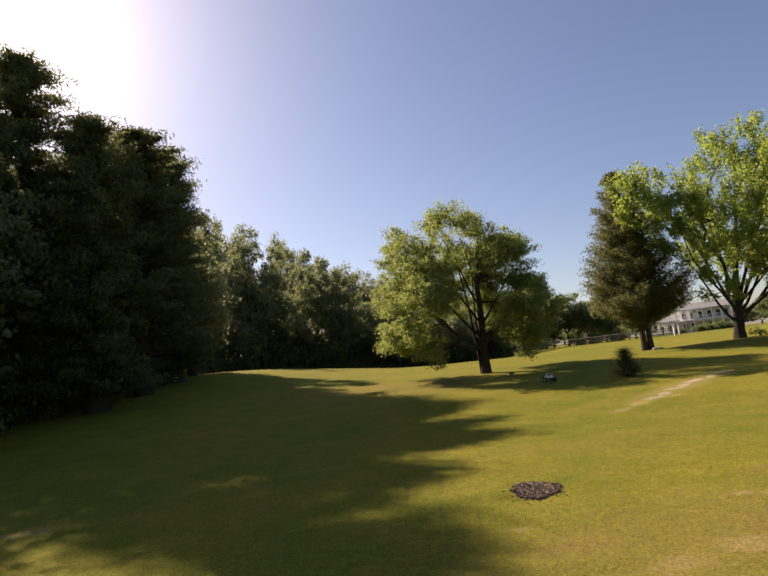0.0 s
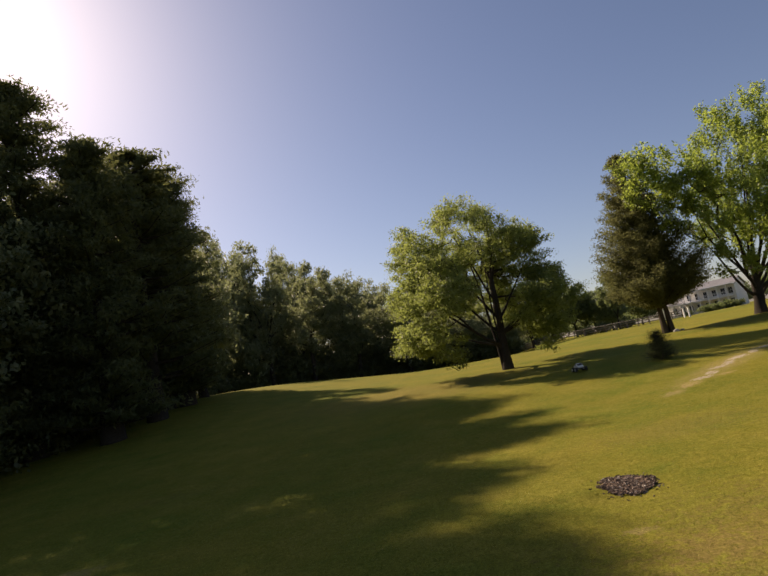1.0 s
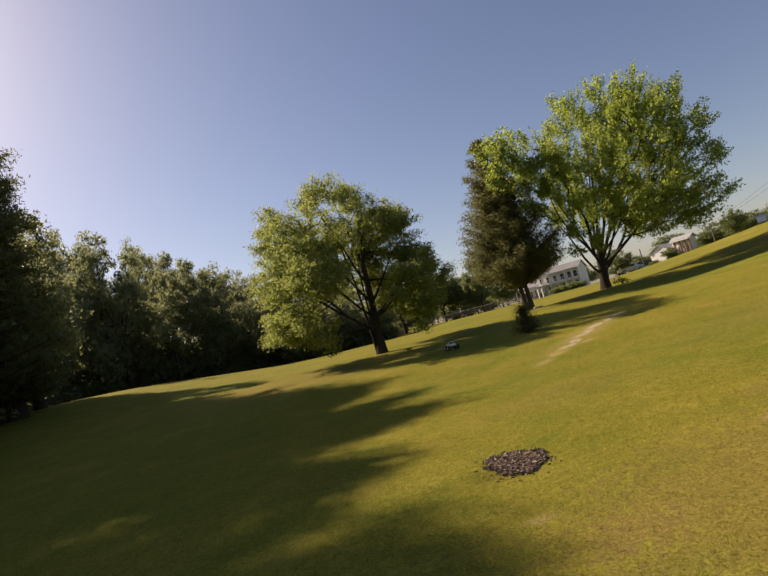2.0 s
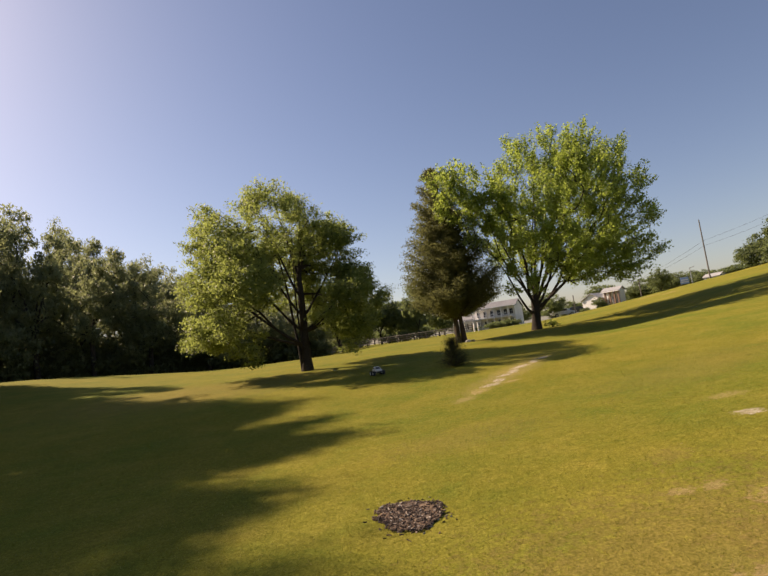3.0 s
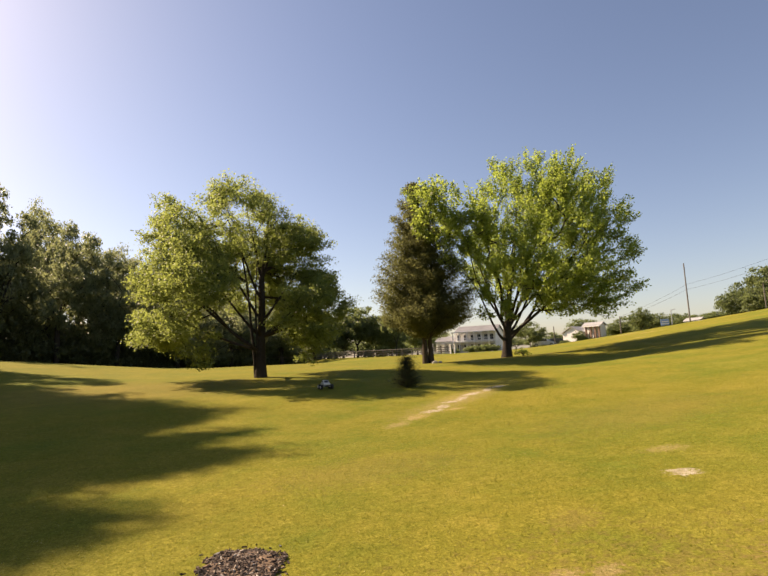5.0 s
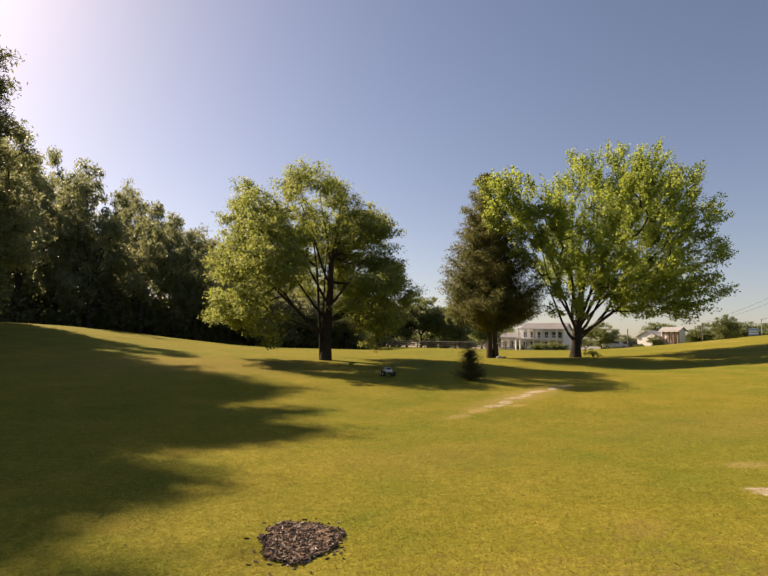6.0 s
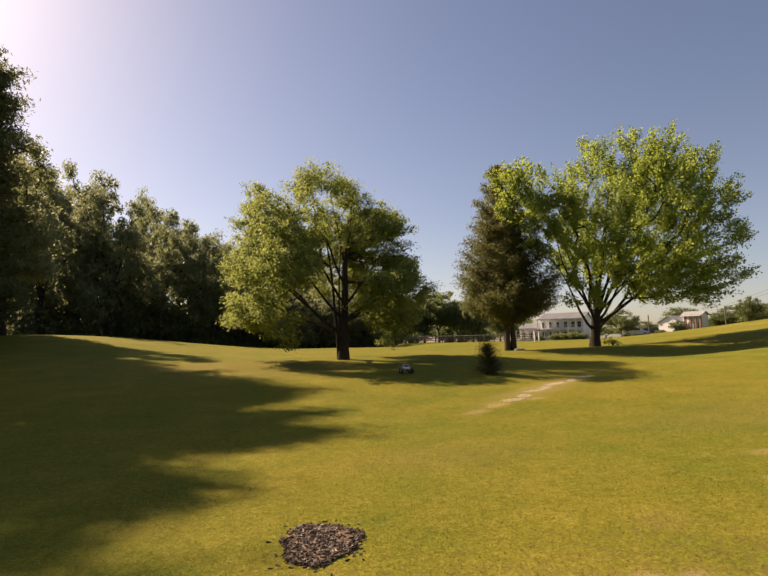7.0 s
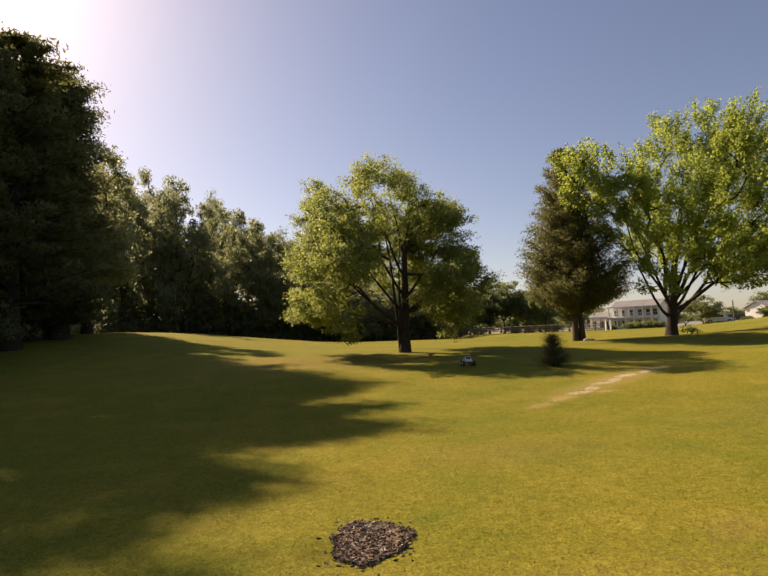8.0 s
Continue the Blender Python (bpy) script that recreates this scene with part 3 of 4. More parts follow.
broad_tree("oak_tree", (*OAK_AT, ground(*OAK_AT)), 0,
           [(-3.2, 0, 5.9, 1.2, 3.0, 2.0), (-3.6, -0.4, 3.4, 1.2, 2.8, 1.7), (-0.6, 0.2, 6.4, 2.0, 3.6, 2.25), (1.4, 0.5, 5.4, 1.5, 2.2, 1.7),
            (2.8, 0.5, 4.3, 1.05, 1.9, 1.0), (2.2, 0.8, 5.9, 0.9, 1.5, 0.9), (2.3, -0.3, 2.5, 1.5, 3.2, 1.25), (1.5, -2.2, 2.7, 1.2, 1.3, 0.9), (2.9, -1.2, 3.2, 1.1, 1.6, 0.9), (-2.2, -3.3, 3.6, 1.4, 1.6, 1.3), (-0.5, 3.4, 4.8, 2.2, 2.0, 2.0),
            (-2.6, -2.6, 5.0, 1.2, 1.4, 1.2), (-3.6, -1.0, 2.0, 1.0, 1.6, 0.7), (-2.2, -2.6, 1.8, 1.1, 1.5, 0.7), (2.5, -1.0, 1.6, 0.8, 1.6, 0.65), (1.6, 3.0, 3.6, 1.6, 1.8, 1.4),
            (-2.2, -1.0, 4.4, 1.3, 2.0, 1.2), (-4.1, 0.4, 1.8, 1.0, 1.8, 0.65), (-3.9, -1.2, 0.98, 0.28, 0.3, 0.22), (-1.9, -1.8, 0.85, 0.26, 0.3, 0.3), (2.1, -1.0, 0.85, 0.3, 0.3, 0.24)],
           500, 42, 0.094, 0.235, OAK_STEM, OAK_LEAF, BARK, 11, 0.3, 0.62, tuft=(1.2, 1.2, 0.7), limbs=OAK_LIMBS, taper=0.5, foot=1.35, thin=0.55, stout=0.25, clump=9, clump_wide=(0.6, 0.6, 0.35), reach=0.12,
           label="spreading oak with two stems and a two-lobed yellow-green crown")
MAPLE_AT = (15.75, 31.0)
MAPLE_STEM = [(0, 0, 0), (0.02, 0, 0.4), (0.05, 0, 0.8), (0.08, 0, 1.2), (0.12, 0, 1.6), (0.2, 0, 2.1)]
MAPLE_LIMBS = fan(MAPLE_STEM, [(2, 8, 3.8, 4.2), (3, 350, 3.4, 6.0), (4, 15, 2.6, 7.4), (5, 100, 1.8, 7.6), (4, 168, 2.2, 6.4), (2, 192, 2.8, 4.6), (3, 214, 4.0, 5.2),
                              (5, 280, 1.6, 6.8), (4, 310, 2.8, 5.4), (4, 50, 2.8, 6.0), (5, 30, 2.0, 8.0), (3, 340, 4.0, 3.2), (3, 235, 2.4, 3.4), (5, 0, 3.0, 7.0), (5, 175, 1.0, 7.8), (4, 20, 4.4, 4.2), (5, 340, 1.2, 8.2)])
broad_tree("maple_tree", (*MAPLE_AT, ground(*MAPLE_AT)), 0,
           [(3.3, 0, 9.5, 2.8, 4.8, 3.1), (1.1, -0.2, 9.6, 1.8, 4.0, 2.6), (5.1, 0, 8.8, 2.0, 4.6, 2.4), (5.8, -0.3, 6.1, 1.9, 4.4, 2.0), (5.1, -0.5, 3.6, 2.2, 4.0, 1.3),
            (6.3, -0.5, 4.4, 1.1, 2.6, 1.1), (3.2, -2.4, 6.4, 2.8, 2.8, 2.4), (3.4, -1.8, 3.5, 2.3, 2.8, 1.0), (1.0, 2.4, 6.4, 2.6, 2.6, 2.4), (0.6, -0.5, 5.4, 1.8, 2.2, 1.8),
            (-4.6, -2.4, 7.8, 1.5, 2.0, 1.8), (-5.4, -2.6, 8.5, 0.8, 1.0, 1.2), (-4.3, -2.6, 6.2, 1.3, 1.6, 1.2), (-2.7, -2.4, 7.4, 1.4, 2.0, 1.9), (-2.5, -2.4, 5.4, 1.5, 2.0, 1.5), (-1.7, -2.2, 3.0, 1.1, 1.4, 1.0),
            (0.9, -1.8, 4.3, 1.7, 1.7, 0.9), (0.0, -4.2, 6.6, 1.8, 1.4, 1.8), (-1.0, -3.8, 4.9, 1.4, 1.3, 1.2), (1.9, -3.0, 4.2, 1.8, 1.6, 1.1), (1.2, -2.6, 3.2, 1.6, 1.6, 0.7),
            (2.4, -4.8, 8.0, 1.0, 0.9, 1.5), (4.6, -4.6, 6.2, 1.1, 0.9, 1.4), (3.3, -4.7, 4.9, 1.0, 0.9, 0.9), (1.8, -4.0, 9.0, 1.0, 0.9, 1.4), (5.6, -3.2, 7.8, 0.9, 0.9, 1.3), (4.9, -2.6, 2.8, 1.6, 1.4, 0.5)],
           500, 28, 0.135, 0.27, MAPLE_STEM, MAPLE_LEAF, BARK, 23, 0.2, 0.68, tuft=(1.0, 1.0, 1.0), limbs=MAPLE_LIMBS, taper=0.15, foot=1.4, thin=0.56, stout=0.27, clump=9, clump_wide=(0.5, 0.5, 0.55), reach=0.36,
           label="large round maple in fresh bright green leaf")
CEDAR_AT = (10.9, 31.2)
cone_tree("cedar_tree", (*CEDAR_AT, ground(*CEDAR_AT)), 0, 10.4, 2.4, 1.5, 64, 88, 0.13, 0.13, CEDAR_LEAF, CEDAR_BARK, 31,
          ((-0.1, 0), (0.28, 0.05), (0.02, 0.3)), 0.66, "dark olive-brown cedar with several bare lower stems", belly=0.12, lean=-0.25, rise=0.36, ragged=0.45)
BUSH_AT = (5.95, 18.9)
cone_tree("spruce_sapling", (*BUSH_AT, ground(*BUSH_AT)), 0, 0.95, 0.38, 0.03, 22, 52, 0.036, 0.025, BUSH_LEAF, BARK, 41, power=1.3, rise=0.2,
          label="small dark spruce sapling on the shaded lawn", category="shrub")



def stone(x, y, size, seed):
    """A pale, uneven field stone."""
    bm = bmesh.new()
    bmesh.ops.create_icosphere(bm, subdivisions=2, radius=1.0)
    for v in bm.verts:
        k = 1 + 0.25 * noise.noise(v.co * 1.3 + Vector((seed, 0, 0)))
        v.co = Vector((v.co.x * size * k, v.co.y * size * 0.8 * k, v.co.z * size * 0.5 * k))
    ob = part("stone", bm, STONE)
    ob.matrix_world = pose(x, y, ground(x, y) + size * 0.2, 0, 0, seed * 40)
    tagged(ob, "pale grey stone at the foot of the cedar", "stone", "stones by the cedar")


stone(11.1, 30.5, 0.2, 1)
stone(11.45, 30.65, 0.15, 2)
# ------------------------------------------------------------------ the wood
WOOD_GROUP = "trees of the wood"


def wood_kind(seed, tall, wide):
    rng = np.random.default_rng(seed)
    lobes = [(rng.normal() * wide * 0.2, rng.normal() * wide * 0.2, tall * 0.72, wide * 0.62, wide * 0.62, tall * 0.28)]
    for i in range(6):
        g = i * 1.05 + rng.random()
        lobes.append((math.cos(g) * wide * 0.5, math.sin(g) * wide * 0.5, tall * rng.uniform(0.3, 0.68), wide * 0.46, wide * 0.46, tall * 0.17))
    stem = [(0.1 * math.sin(f * 5), 0.1 * math.cos(f * 4), tall * 0.36 * f) for f in np.linspace(0, 1, 6)]
    ob = broad_tree("woodland_tree", (0, 0, 0), 0, lobes, 250, 92, 0.27, 0.024 * tall, stem, WOOD_LEAF, BARK, seed, 0.85, 0.62,
                    "tall dark green broadleaf at the edge of the wood", "tree", WOOD_GROUP)
    return ob


KINDS = [wood_kind(101, 15, 4.6), wood_kind(102, 15, 4.2), wood_kind(103, 15, 5.2)]
# near trees of the wood: x, y, height, breadth, kind, turn
WOOD = [(-25.0, 40.5, 15.5, 0.95, 1, 60), (-19.5, 38.0, 13.5, 0.85, 0, 200), (-17.5, 9.4, 13.0, 0.75, 2, 10), (-23.0, 23.6, 14.0, 0.9, 1, 20), (-22.0, 30.6, 14.5, 0.85, 2, 20),
        (-19.6, 11.8, 13.6, 0.85, 0, 130), (-21.5, 27.0, 13.5, 0.95, 0, 30), (-25.5, 18.5, 13.0, 0.95, 2, 70),
        (-30.0, 47.0, 17.5, 1.1, 2, 10), (-32.0, 40.0, 17.0, 1.1, 1, 222), (-31.0, 33.0, 16.0, 1.1, 0, 270), (-33.0, 24.0, 14.0, 1.1, 2, 300),
        (-21.0, 20.5, 15.0, 1.0, 2, 115), (-20.5, 15.8, 14.5, 1.0, 0, 35), (-27.0, 13.0, 11.5, 1.0, 1, 15), (-22.0, 7.0, 11.0, 0.9, 0, 44)]
# the far wood behind the crest of the lawn: bearing and the bearing's skyline, in degrees
SKYLINE = [(-30.0, 17.4), (-27.4, 17.3), (-24.4, 17.6), (-21.6, 17.4), (-19.0, 14.6), (-16.6, 13.8), (-14.2, 11.8), (-11.8, 11.4), (-9.4, 11.0), (-7.0, 10.0),
           (-4.4, 8.8), (-1.6, 7.8), (1.2, 6.8), (4.0, 6.0), (6.6, 5.4)]
for i, (a, e) in enumerate(SKYLINE):
    for r, lift in (((69, 1.0), (93, 0.86)) if i % 2 else ((77, 1.0), (90, 0.92))):
        b = a + (1.6 if r > 80 else 0) + 0.4 * math.sin(i * 2.3)
        x, y = 1.0 + math.sin(radians(b)) * r, 2.0 + math.cos(radians(b)) * r
        tall = max(5.0, (r * math.tan(radians(e)) + 1.5 - ground(x, y)) * lift)
        WOOD.append((x, y, tall, 0.7 + 0.01 * tall, (i + (r > 80)) % 3, i * 71 + r))


def stand(ob, x, y, tall, broad, turn):
    m = pose(x, y, ground(x, y) - 0.1, 0, 0, turn) @ Matrix.Diagonal((broad, broad, tall / 15, 1))
    return copy_thing(ob, m)


for ob, (x, y) in zip(KINDS, ((-27.0, 27.5), (-37.0, 31.0), (-38.0, 44.0))):
    ob.matrix_world = pose(x, y, ground(x, y) - 0.1)
for x, y, tall, broad, k, turn in WOOD:
    stand(KINDS[k], x, y, tall, broad, turn)

# the big pine whose crown stands above the wood
PINE_AT = (-16.8, 26.9)


def pine(name, place, tall, seed, wide=5.0, label="", low=0.16, needle=0.3, whorls=24, flat=0.34):
    rng = np.random.default_rng(seed)
    ob = empty(name, pose(*place))
    stem = [np.array((0.15 * math.sin(3 * f), 0.1 * math.cos(4 * f), -0.2 + tall * f)) for f in np.linspace(0, 1, 10)]
    part("trunk", flare("trunk", stem, [0.42 * (1 - 0.9 * f) for f in np.linspace(0, 1, 10)], 10, 1.4), BARK, ob)
    cent, spread = [], []
    for w in range(whorls):
        f = w / (whorls - 1)
        z = tall * (low + (0.98 - low) * f)
        for b in range(6):
            g = b * 1.05 + w * 0.8 + rng.normal() * 0.3
            r = wide * (1.0 - 0.45 * f ** 2) * rng.uniform(0.5, 1.15) * (0.35 if f > 0.97 else 1)
            root, tip = np.array((0, 0, z - 0.05 * r)), np.array((math.cos(g) * r, math.sin(g) * r, z + 0.1 * r))
            line = np.array([root, (root + tip) / 2 - np.array((0, 0, 0.05 * r)), tip])
            part("bough", tubes("bough", line, [-1, 0, 1], np.array([0.1, 0.06, 0.02]), lambda i: True, 5), BARK, ob)
            for s in np.linspace(0.3, 1.0, 6):
                cent.append(root + (tip - root) * s + np.array((0, 0, 0.15)))
                spread.append((0.75 * s + 0.2, 0.75 * s + 0.2, flat))
    part("crown", quads("crown", leaves(rng, np.array(cent), np.array(spread), 62, needle, 0.5, 0.3)), PINE_LEAF, ob)
    return tagged(ob, label, "tree")


pine("pine_tree", (*PINE_AT, ground(*PINE_AT)), 15.0, 61, 3.9, "tall dark pine with tiered ragged boughs above the wood", whorls=17, flat=0.2)
# seeds 63 to 65 are added for the shade they cast on the lawn
for x, y, tall, wide, seed in ((-22.7, 35.9, 17.0, 3.6, 62), (-16.5, 22.7, 14.3, 2.6, 63), (-19.5, 21.8, 17.8, 3.1, 64), (-17.0, 13.6, 13.4, 2.7, 65), (-18.8, 31.5, 15.5, 3.4, 66), (-17.9, 32.3, 15.4, 2.9, 67)):
    pine("pine_tree", (x, y, ground(x, y)), tall, seed, wide, "dark pine with boughs almost to the ground", 0.06, 0.24)


# undergrowth that closes the wood to the ground
def shrub(seed, wide, tall, mat, label, group, name="shrub", per=60, leaf=0.22, ends=70):
    lobes = [(-wide * 0.3, 0, tall * 0.45, wide * 0.5, wide * 0.45, tall * 0.45), (wide * 0.3, 0.1, tall * 0.5, wide * 0.5, wide * 0.45, tall * 0.5),
             (0, -0.1, tall * 0.35, wide * 0.6, wide * 0.5, tall * 0.35)]
    return broad_tree(name, (0, 0, 0), 0, lobes, ends, per, leaf, 0.06, [(0, 0, 0), (0, 0, tall * 0.08), (0.02, 0, tall * 0.15)], mat, BARK, seed,
                      0.22 * wide, 0.3, label, "shrub", group)


UNDER = [shrub(201, 3.4, 4.2, UNDER_LEAF, "dense dark undergrowth at the wood's edge", "undergrowth of the wood"),
         shrub(202, 3.8, 3.4, UNDER_LEAF, "dense dark undergrowth at the wood's edge", "undergrowth of the wood")]
EDGE = [(-27, 4), (-20, 14), (-18.5, 24), (-19.5, 33), (-25, 41), (-33, 55), (-36, 62), (-30, 64), (-20, 69.5), (-10, 72), (0, 73), (9, 73)]
rng = np.random.default_rng(77)
firsts = [True, True]
count = 0
for (x0, y0), (x1, y1) in zip(EDGE[:-1], EDGE[1:]):
    steps = max(2, int(math.hypot(x1 - x0, y1 - y0) / 2.6))
    for row in range(3):
        for s in range(steps):
            f = (s + rng.random() * 0.7) / steps
            x, y = x0 + (x1 - x0) * f - 2.2 * row + rng.normal() * 0.4, y0 + (y1 - y0) * f + 1.2 * row + rng.normal() * 0.4
            k = count % 2
            scale = rng.uniform(0.8, 1.25) * (0.9 + 0.3 * row) * (1.0 if y < 50 else 1.3)
            m = pose(x, y, ground(x, y) - 0.1, 0, 0, rng.random() * 360)
            if firsts[k]:
                UNDER[k].matrix_world = m
                firsts[k] = False
            else:
                copy_thing(UNDER[k], m @ Matrix.Diagonal((scale, scale, scale, 1)))
            count += 1


# ------------------------------------------------------------------ far things
def polar(azimuth, far):
    return 1.1 + math.sin(radians(azimuth)) * far, 2.6 + math.cos(radians(azimuth)) * far


def far_kind(seed, tall, wide):
    rng = np.random.default_rng(seed)
    lobes = [(0, 0, tall * 0.66, wide * 0.5, wide * 0.5, tall * 0.33)]
    for i in range(5):
        g = i * 1.25 + rng.random()
        lobes.append((math.cos(g) * wide * 0.32, math.sin(g) * wide * 0.32, tall * rng.uniform(0.32, 0.62), wide * 0.3, wide * 0.3, tall * 0.2))
    return broad_tree("far_tree", (0, 0, 0), 0, lobes, 150, 55, 0.36, 0.02 * tall, [(0, 0, 0), (0, 0, tall * 0.1), (0.1, 0, tall * 0.22)], FAR_LEAF, BARK, seed,
                      0.9, 0.45, "leafy green tree beyond the lawn", "tree", "trees beyond the lawn")


FAR = [far_kind(301, 8, 7), far_kind(302, 8, 8)]
FAR_TREES = [(8.0, 92, 8.2, 1.1), (10.0, 88, 9.0, 1.1), (11.6, 90, 9.4, 1.1), (13.6, 96, 7.6, 1.0), (15.2, 100, 6.6, 1.0), (15.7, 86, 9.4, 0.7), (18.0, 108, 6.4, 1.1),
             (29.8, 96, 4.8, 0.72), (35.0, 128, 6.0, 1.0), (40.3, 100, 5.0, 0.45), (41.2, 112, 4.4, 0.9), (39.2, 118, 4.6, 0.9), (38.2, 116, 3.6, 0.7), (34.6, 104, 2.4, 0.3), (46.4, 150, 5.0, 1.0), (43.6, 140, 4.8, 1.1),
             (47.8, 92, 4.8, 0.55), (49.6, 96, 6.6, 0.8), (51.0, 94, 8.0, 0.9), (52.4, 95, 9.0, 0.9), (53.8, 96, 9.8, 0.95), (55.2, 96, 10.4, 1.0),
             (56.8, 96, 10.8, 1.0), (58.6, 96, 11.2, 1.1), (60.6, 96, 11.6, 1.1), (63.0, 96, 11.6, 1.2), (50.2, 90, 4.6, 0.7), (52.8, 90, 5.2, 0.8), (55.6, 90, 5.4, 0.8), (58.2, 90, 5.6, 0.8)]
for i, (a, r, tall, broad) in enumerate(FAR_TREES):
    x, y = polar(a, r)
    m = pose(x, y, ground(x, y) - 0.1, 0, 0, i * 67)
    if i < 2:
        FAR[i].matrix_world = m
    else:
        copy_thing(FAR[i % 2], m @ Matrix.Diagonal((broad, broad, tall / 8, 1)))
# the line of woods on the skyline
for i, a in enumerate(np.arange(-4, 66, 1.9)):
    r = 225 + 20 * math.sin(i * 1.9)
    x, y = polar(float(a), r)
    s = 1.7 + 0.35 * math.sin(i * 2.7)
    tall = (5.2 if 28 < a < 40 else 8.4) + 0.8 * math.sin(i * 3.1)
    copy_thing(FAR[i % 2], pose(x, y, ground(x, y) - 0.2, 0, 0, i * 41) @ Matrix.Diagonal((s, s, tall / 8, 1)))


def facing(azimuth, far, lift=0.0, turn=0.0):
    """A pose on the ground that faces the walk: x to the right, y away from it."""
    x, y = polar(azimuth, far)
    return pose(x, y, ground(x, y) + lift, 0, 0, -azimuth + turn)


def window(parent, x, y, z, w, h, shutters=True):
    win = part("window", boxes(((x, y, z), (w + 0.16, 0.1, h + 0.16))), TRIM_PAINT, parent)
    for sx in (-1, 1):
        for sz in (-1, 1):
            part("pane", boxes(((x + sx * w / 4, y - 0.07, z + sz * h / 4), (w / 2 - 0.05, 0.04, h / 2 - 0.05))), GLASS, win)
    if shutters:
        for sx in (-1, 1):
            part("shutter", boxes(((x + sx * (w / 2 + 0.3), y - 0.05, z), (0.36, 0.06, h + 0.1))), SHUTTER, parent, "dark shutter")
    part("sill", boxes(((x, y - 0.1, z - h / 2 - 0.12), (w + 0.3, 0.2, 0.07))), TRIM_PAINT, win)


def gable(bm, x0, x1, y0, y1, z, rise, over=0.35, thick=0.16, along="x"):
    """A gabled roof of two thick slopes."""
    ends = []
    for lift in (0, thick):
        if along == "x":
            ym = (y0 + y1) / 2
            ring = [(x0 - over, y0 - over, z + lift), (x1 + over, y0 - over, z + lift), (x1 + over, ym, z + rise + lift), (x0 - over, ym, z + rise + lift),
                    (x0 - over, y1 + over, z + lift), (x1 + over, y1 + over, z + lift)]
        else:
            xm = (x0 + x1) / 2
            ring = [(x0 - over, y0 - over, z + lift), (x0 - over, y1 + over, z + lift), (xm, y1 + over, z + rise + lift), (xm, y0 - over, z + rise + lift),
                    (x1 + over, y0 - over, z + lift), (x1 + over, y1 + over, z + lift)]
        ends.append([bm.verts.new(p) for p in ring])
    lo, hi = ends
    for a in (lo, hi):
        bm.faces.new((a[0], a[1], a[2], a[3]))
        bm.faces.new((a[3], a[2], a[5], a[4]))
    for i, j in ((0, 1), (1, 2), (2, 5), (5, 4), (4, 3), (3, 0)):
        bm.faces.new((lo[i], lo[j], hi[j], hi[i]))
    bmesh.ops.recalc_face_normals(bm, faces=bm.faces)
    return bm


def prism_wall(bm, x0, x1, y0, y1, z0, z1, rise, along="x"):
    """Walls with gable ends, one closed body."""
    if along == "x":
        ym = (y0 + y1) / 2
        prof = [(y0, z0), (y1, z0), (y1, z1), (ym, z1 + rise), (y0, z1)]
        a = [bm.verts.new((x0, p, q)) for p, q in prof]
        b = [bm.verts.new((x1, p, q)) for p, q in prof]
    else:
        xm = (x0 + x1) / 2
        prof = [(x0, z0), (x1, z0), (x1, z1), (xm, z1 + rise), (x0, z1)]
        a = [bm.verts.new((p, y0, q)) for p, q in prof]
        b = [bm.verts.new((p, y1, q)) for p, q in prof]
    bm.faces.new(a)
    bm.faces.new(list(reversed(b)))
    for i in range(5):
        j = (i + 1) % 5
        bm.faces.new((a[i], b[i], b[j], a[j]))
    bmesh.ops.recalc_face_normals(bm, faces=bm.faces)
    return bm


# the white house with two storeys and a columned porch
house = empty("house", facing(23.4, 112, 0.0, -16) @ Matrix.Diagonal((0.8, 0.9, 0.82, 1)))
part("wall", prism_wall(bmesh.new(), -3.4, 7.2, 0, 8, -0.6, 4.9, 1.7), WHITE_PAINT, house)
part("roof", gable(bmesh.new(), -3.4, 7.2, 0, 8, 4.92, 1.75), SHINGLE, house, "pale grey shingle roof")
part("band", boxes(((1.9, -0.1, 2.5), (10.7, 0.12, 0.32))), TRIM_PAINT, house)
for x in (-2.4, -0.6, 1.2, 3.0, 4.8, 6.3):
    window(house, x, -0.05, 3.75, 0.85, 1.35, False)
    window(house, x, -0.05, 1.25, 0.85, 1.5, False)
part("porch_floor", boxes(((-1.2, -1.4, 0.05), (15.5, 2.6, 0.3))), TRIM_PAINT, house)
part("porch_roof", boxes(((-1.2, -1.4, 2.62), (15.6, 2.8, 0.22))), TRIM_PAINT, house)
for x in (-8.8, -7.0, -5.2, -3.4, -1.5, 0.4, 2.3, 4.2, 6.1):
    part("column", boxes(((x, -2.5, 1.35), (0.24, 0.24, 2.35)), ((x, -2.5, 0.3), (0.36, 0.36, 0.2)), ((x, -2.5, 2.45), (0.34, 0.34, 0.14))), TRIM_PAINT, house)
part("wing", prism_wall(bmesh.new(), -9.0, -3.4, 0.4, 7, -0.6, 2.9, 1.3), WHITE_PAINT, house)
part("wing_roof", gable(bmesh.new(), -9.0, -3.4, 0.4, 7, 2.92, 1.3), SHINGLE, house)
for x in (-7.9, -6.1, -4.4):
    window(house, x, 0.35, 1.35, 0.9, 1.4, False)
for x in (-3.2, -1.5, 0.4, 2.3, 4.2, 6.1):
    part("upper_column", boxes(((x, -2.4, 3.85), (0.2, 0.2, 2.3)), ((x, -2.4, 4.92), (0.3, 0.3, 0.14))), TRIM_PAINT, house)
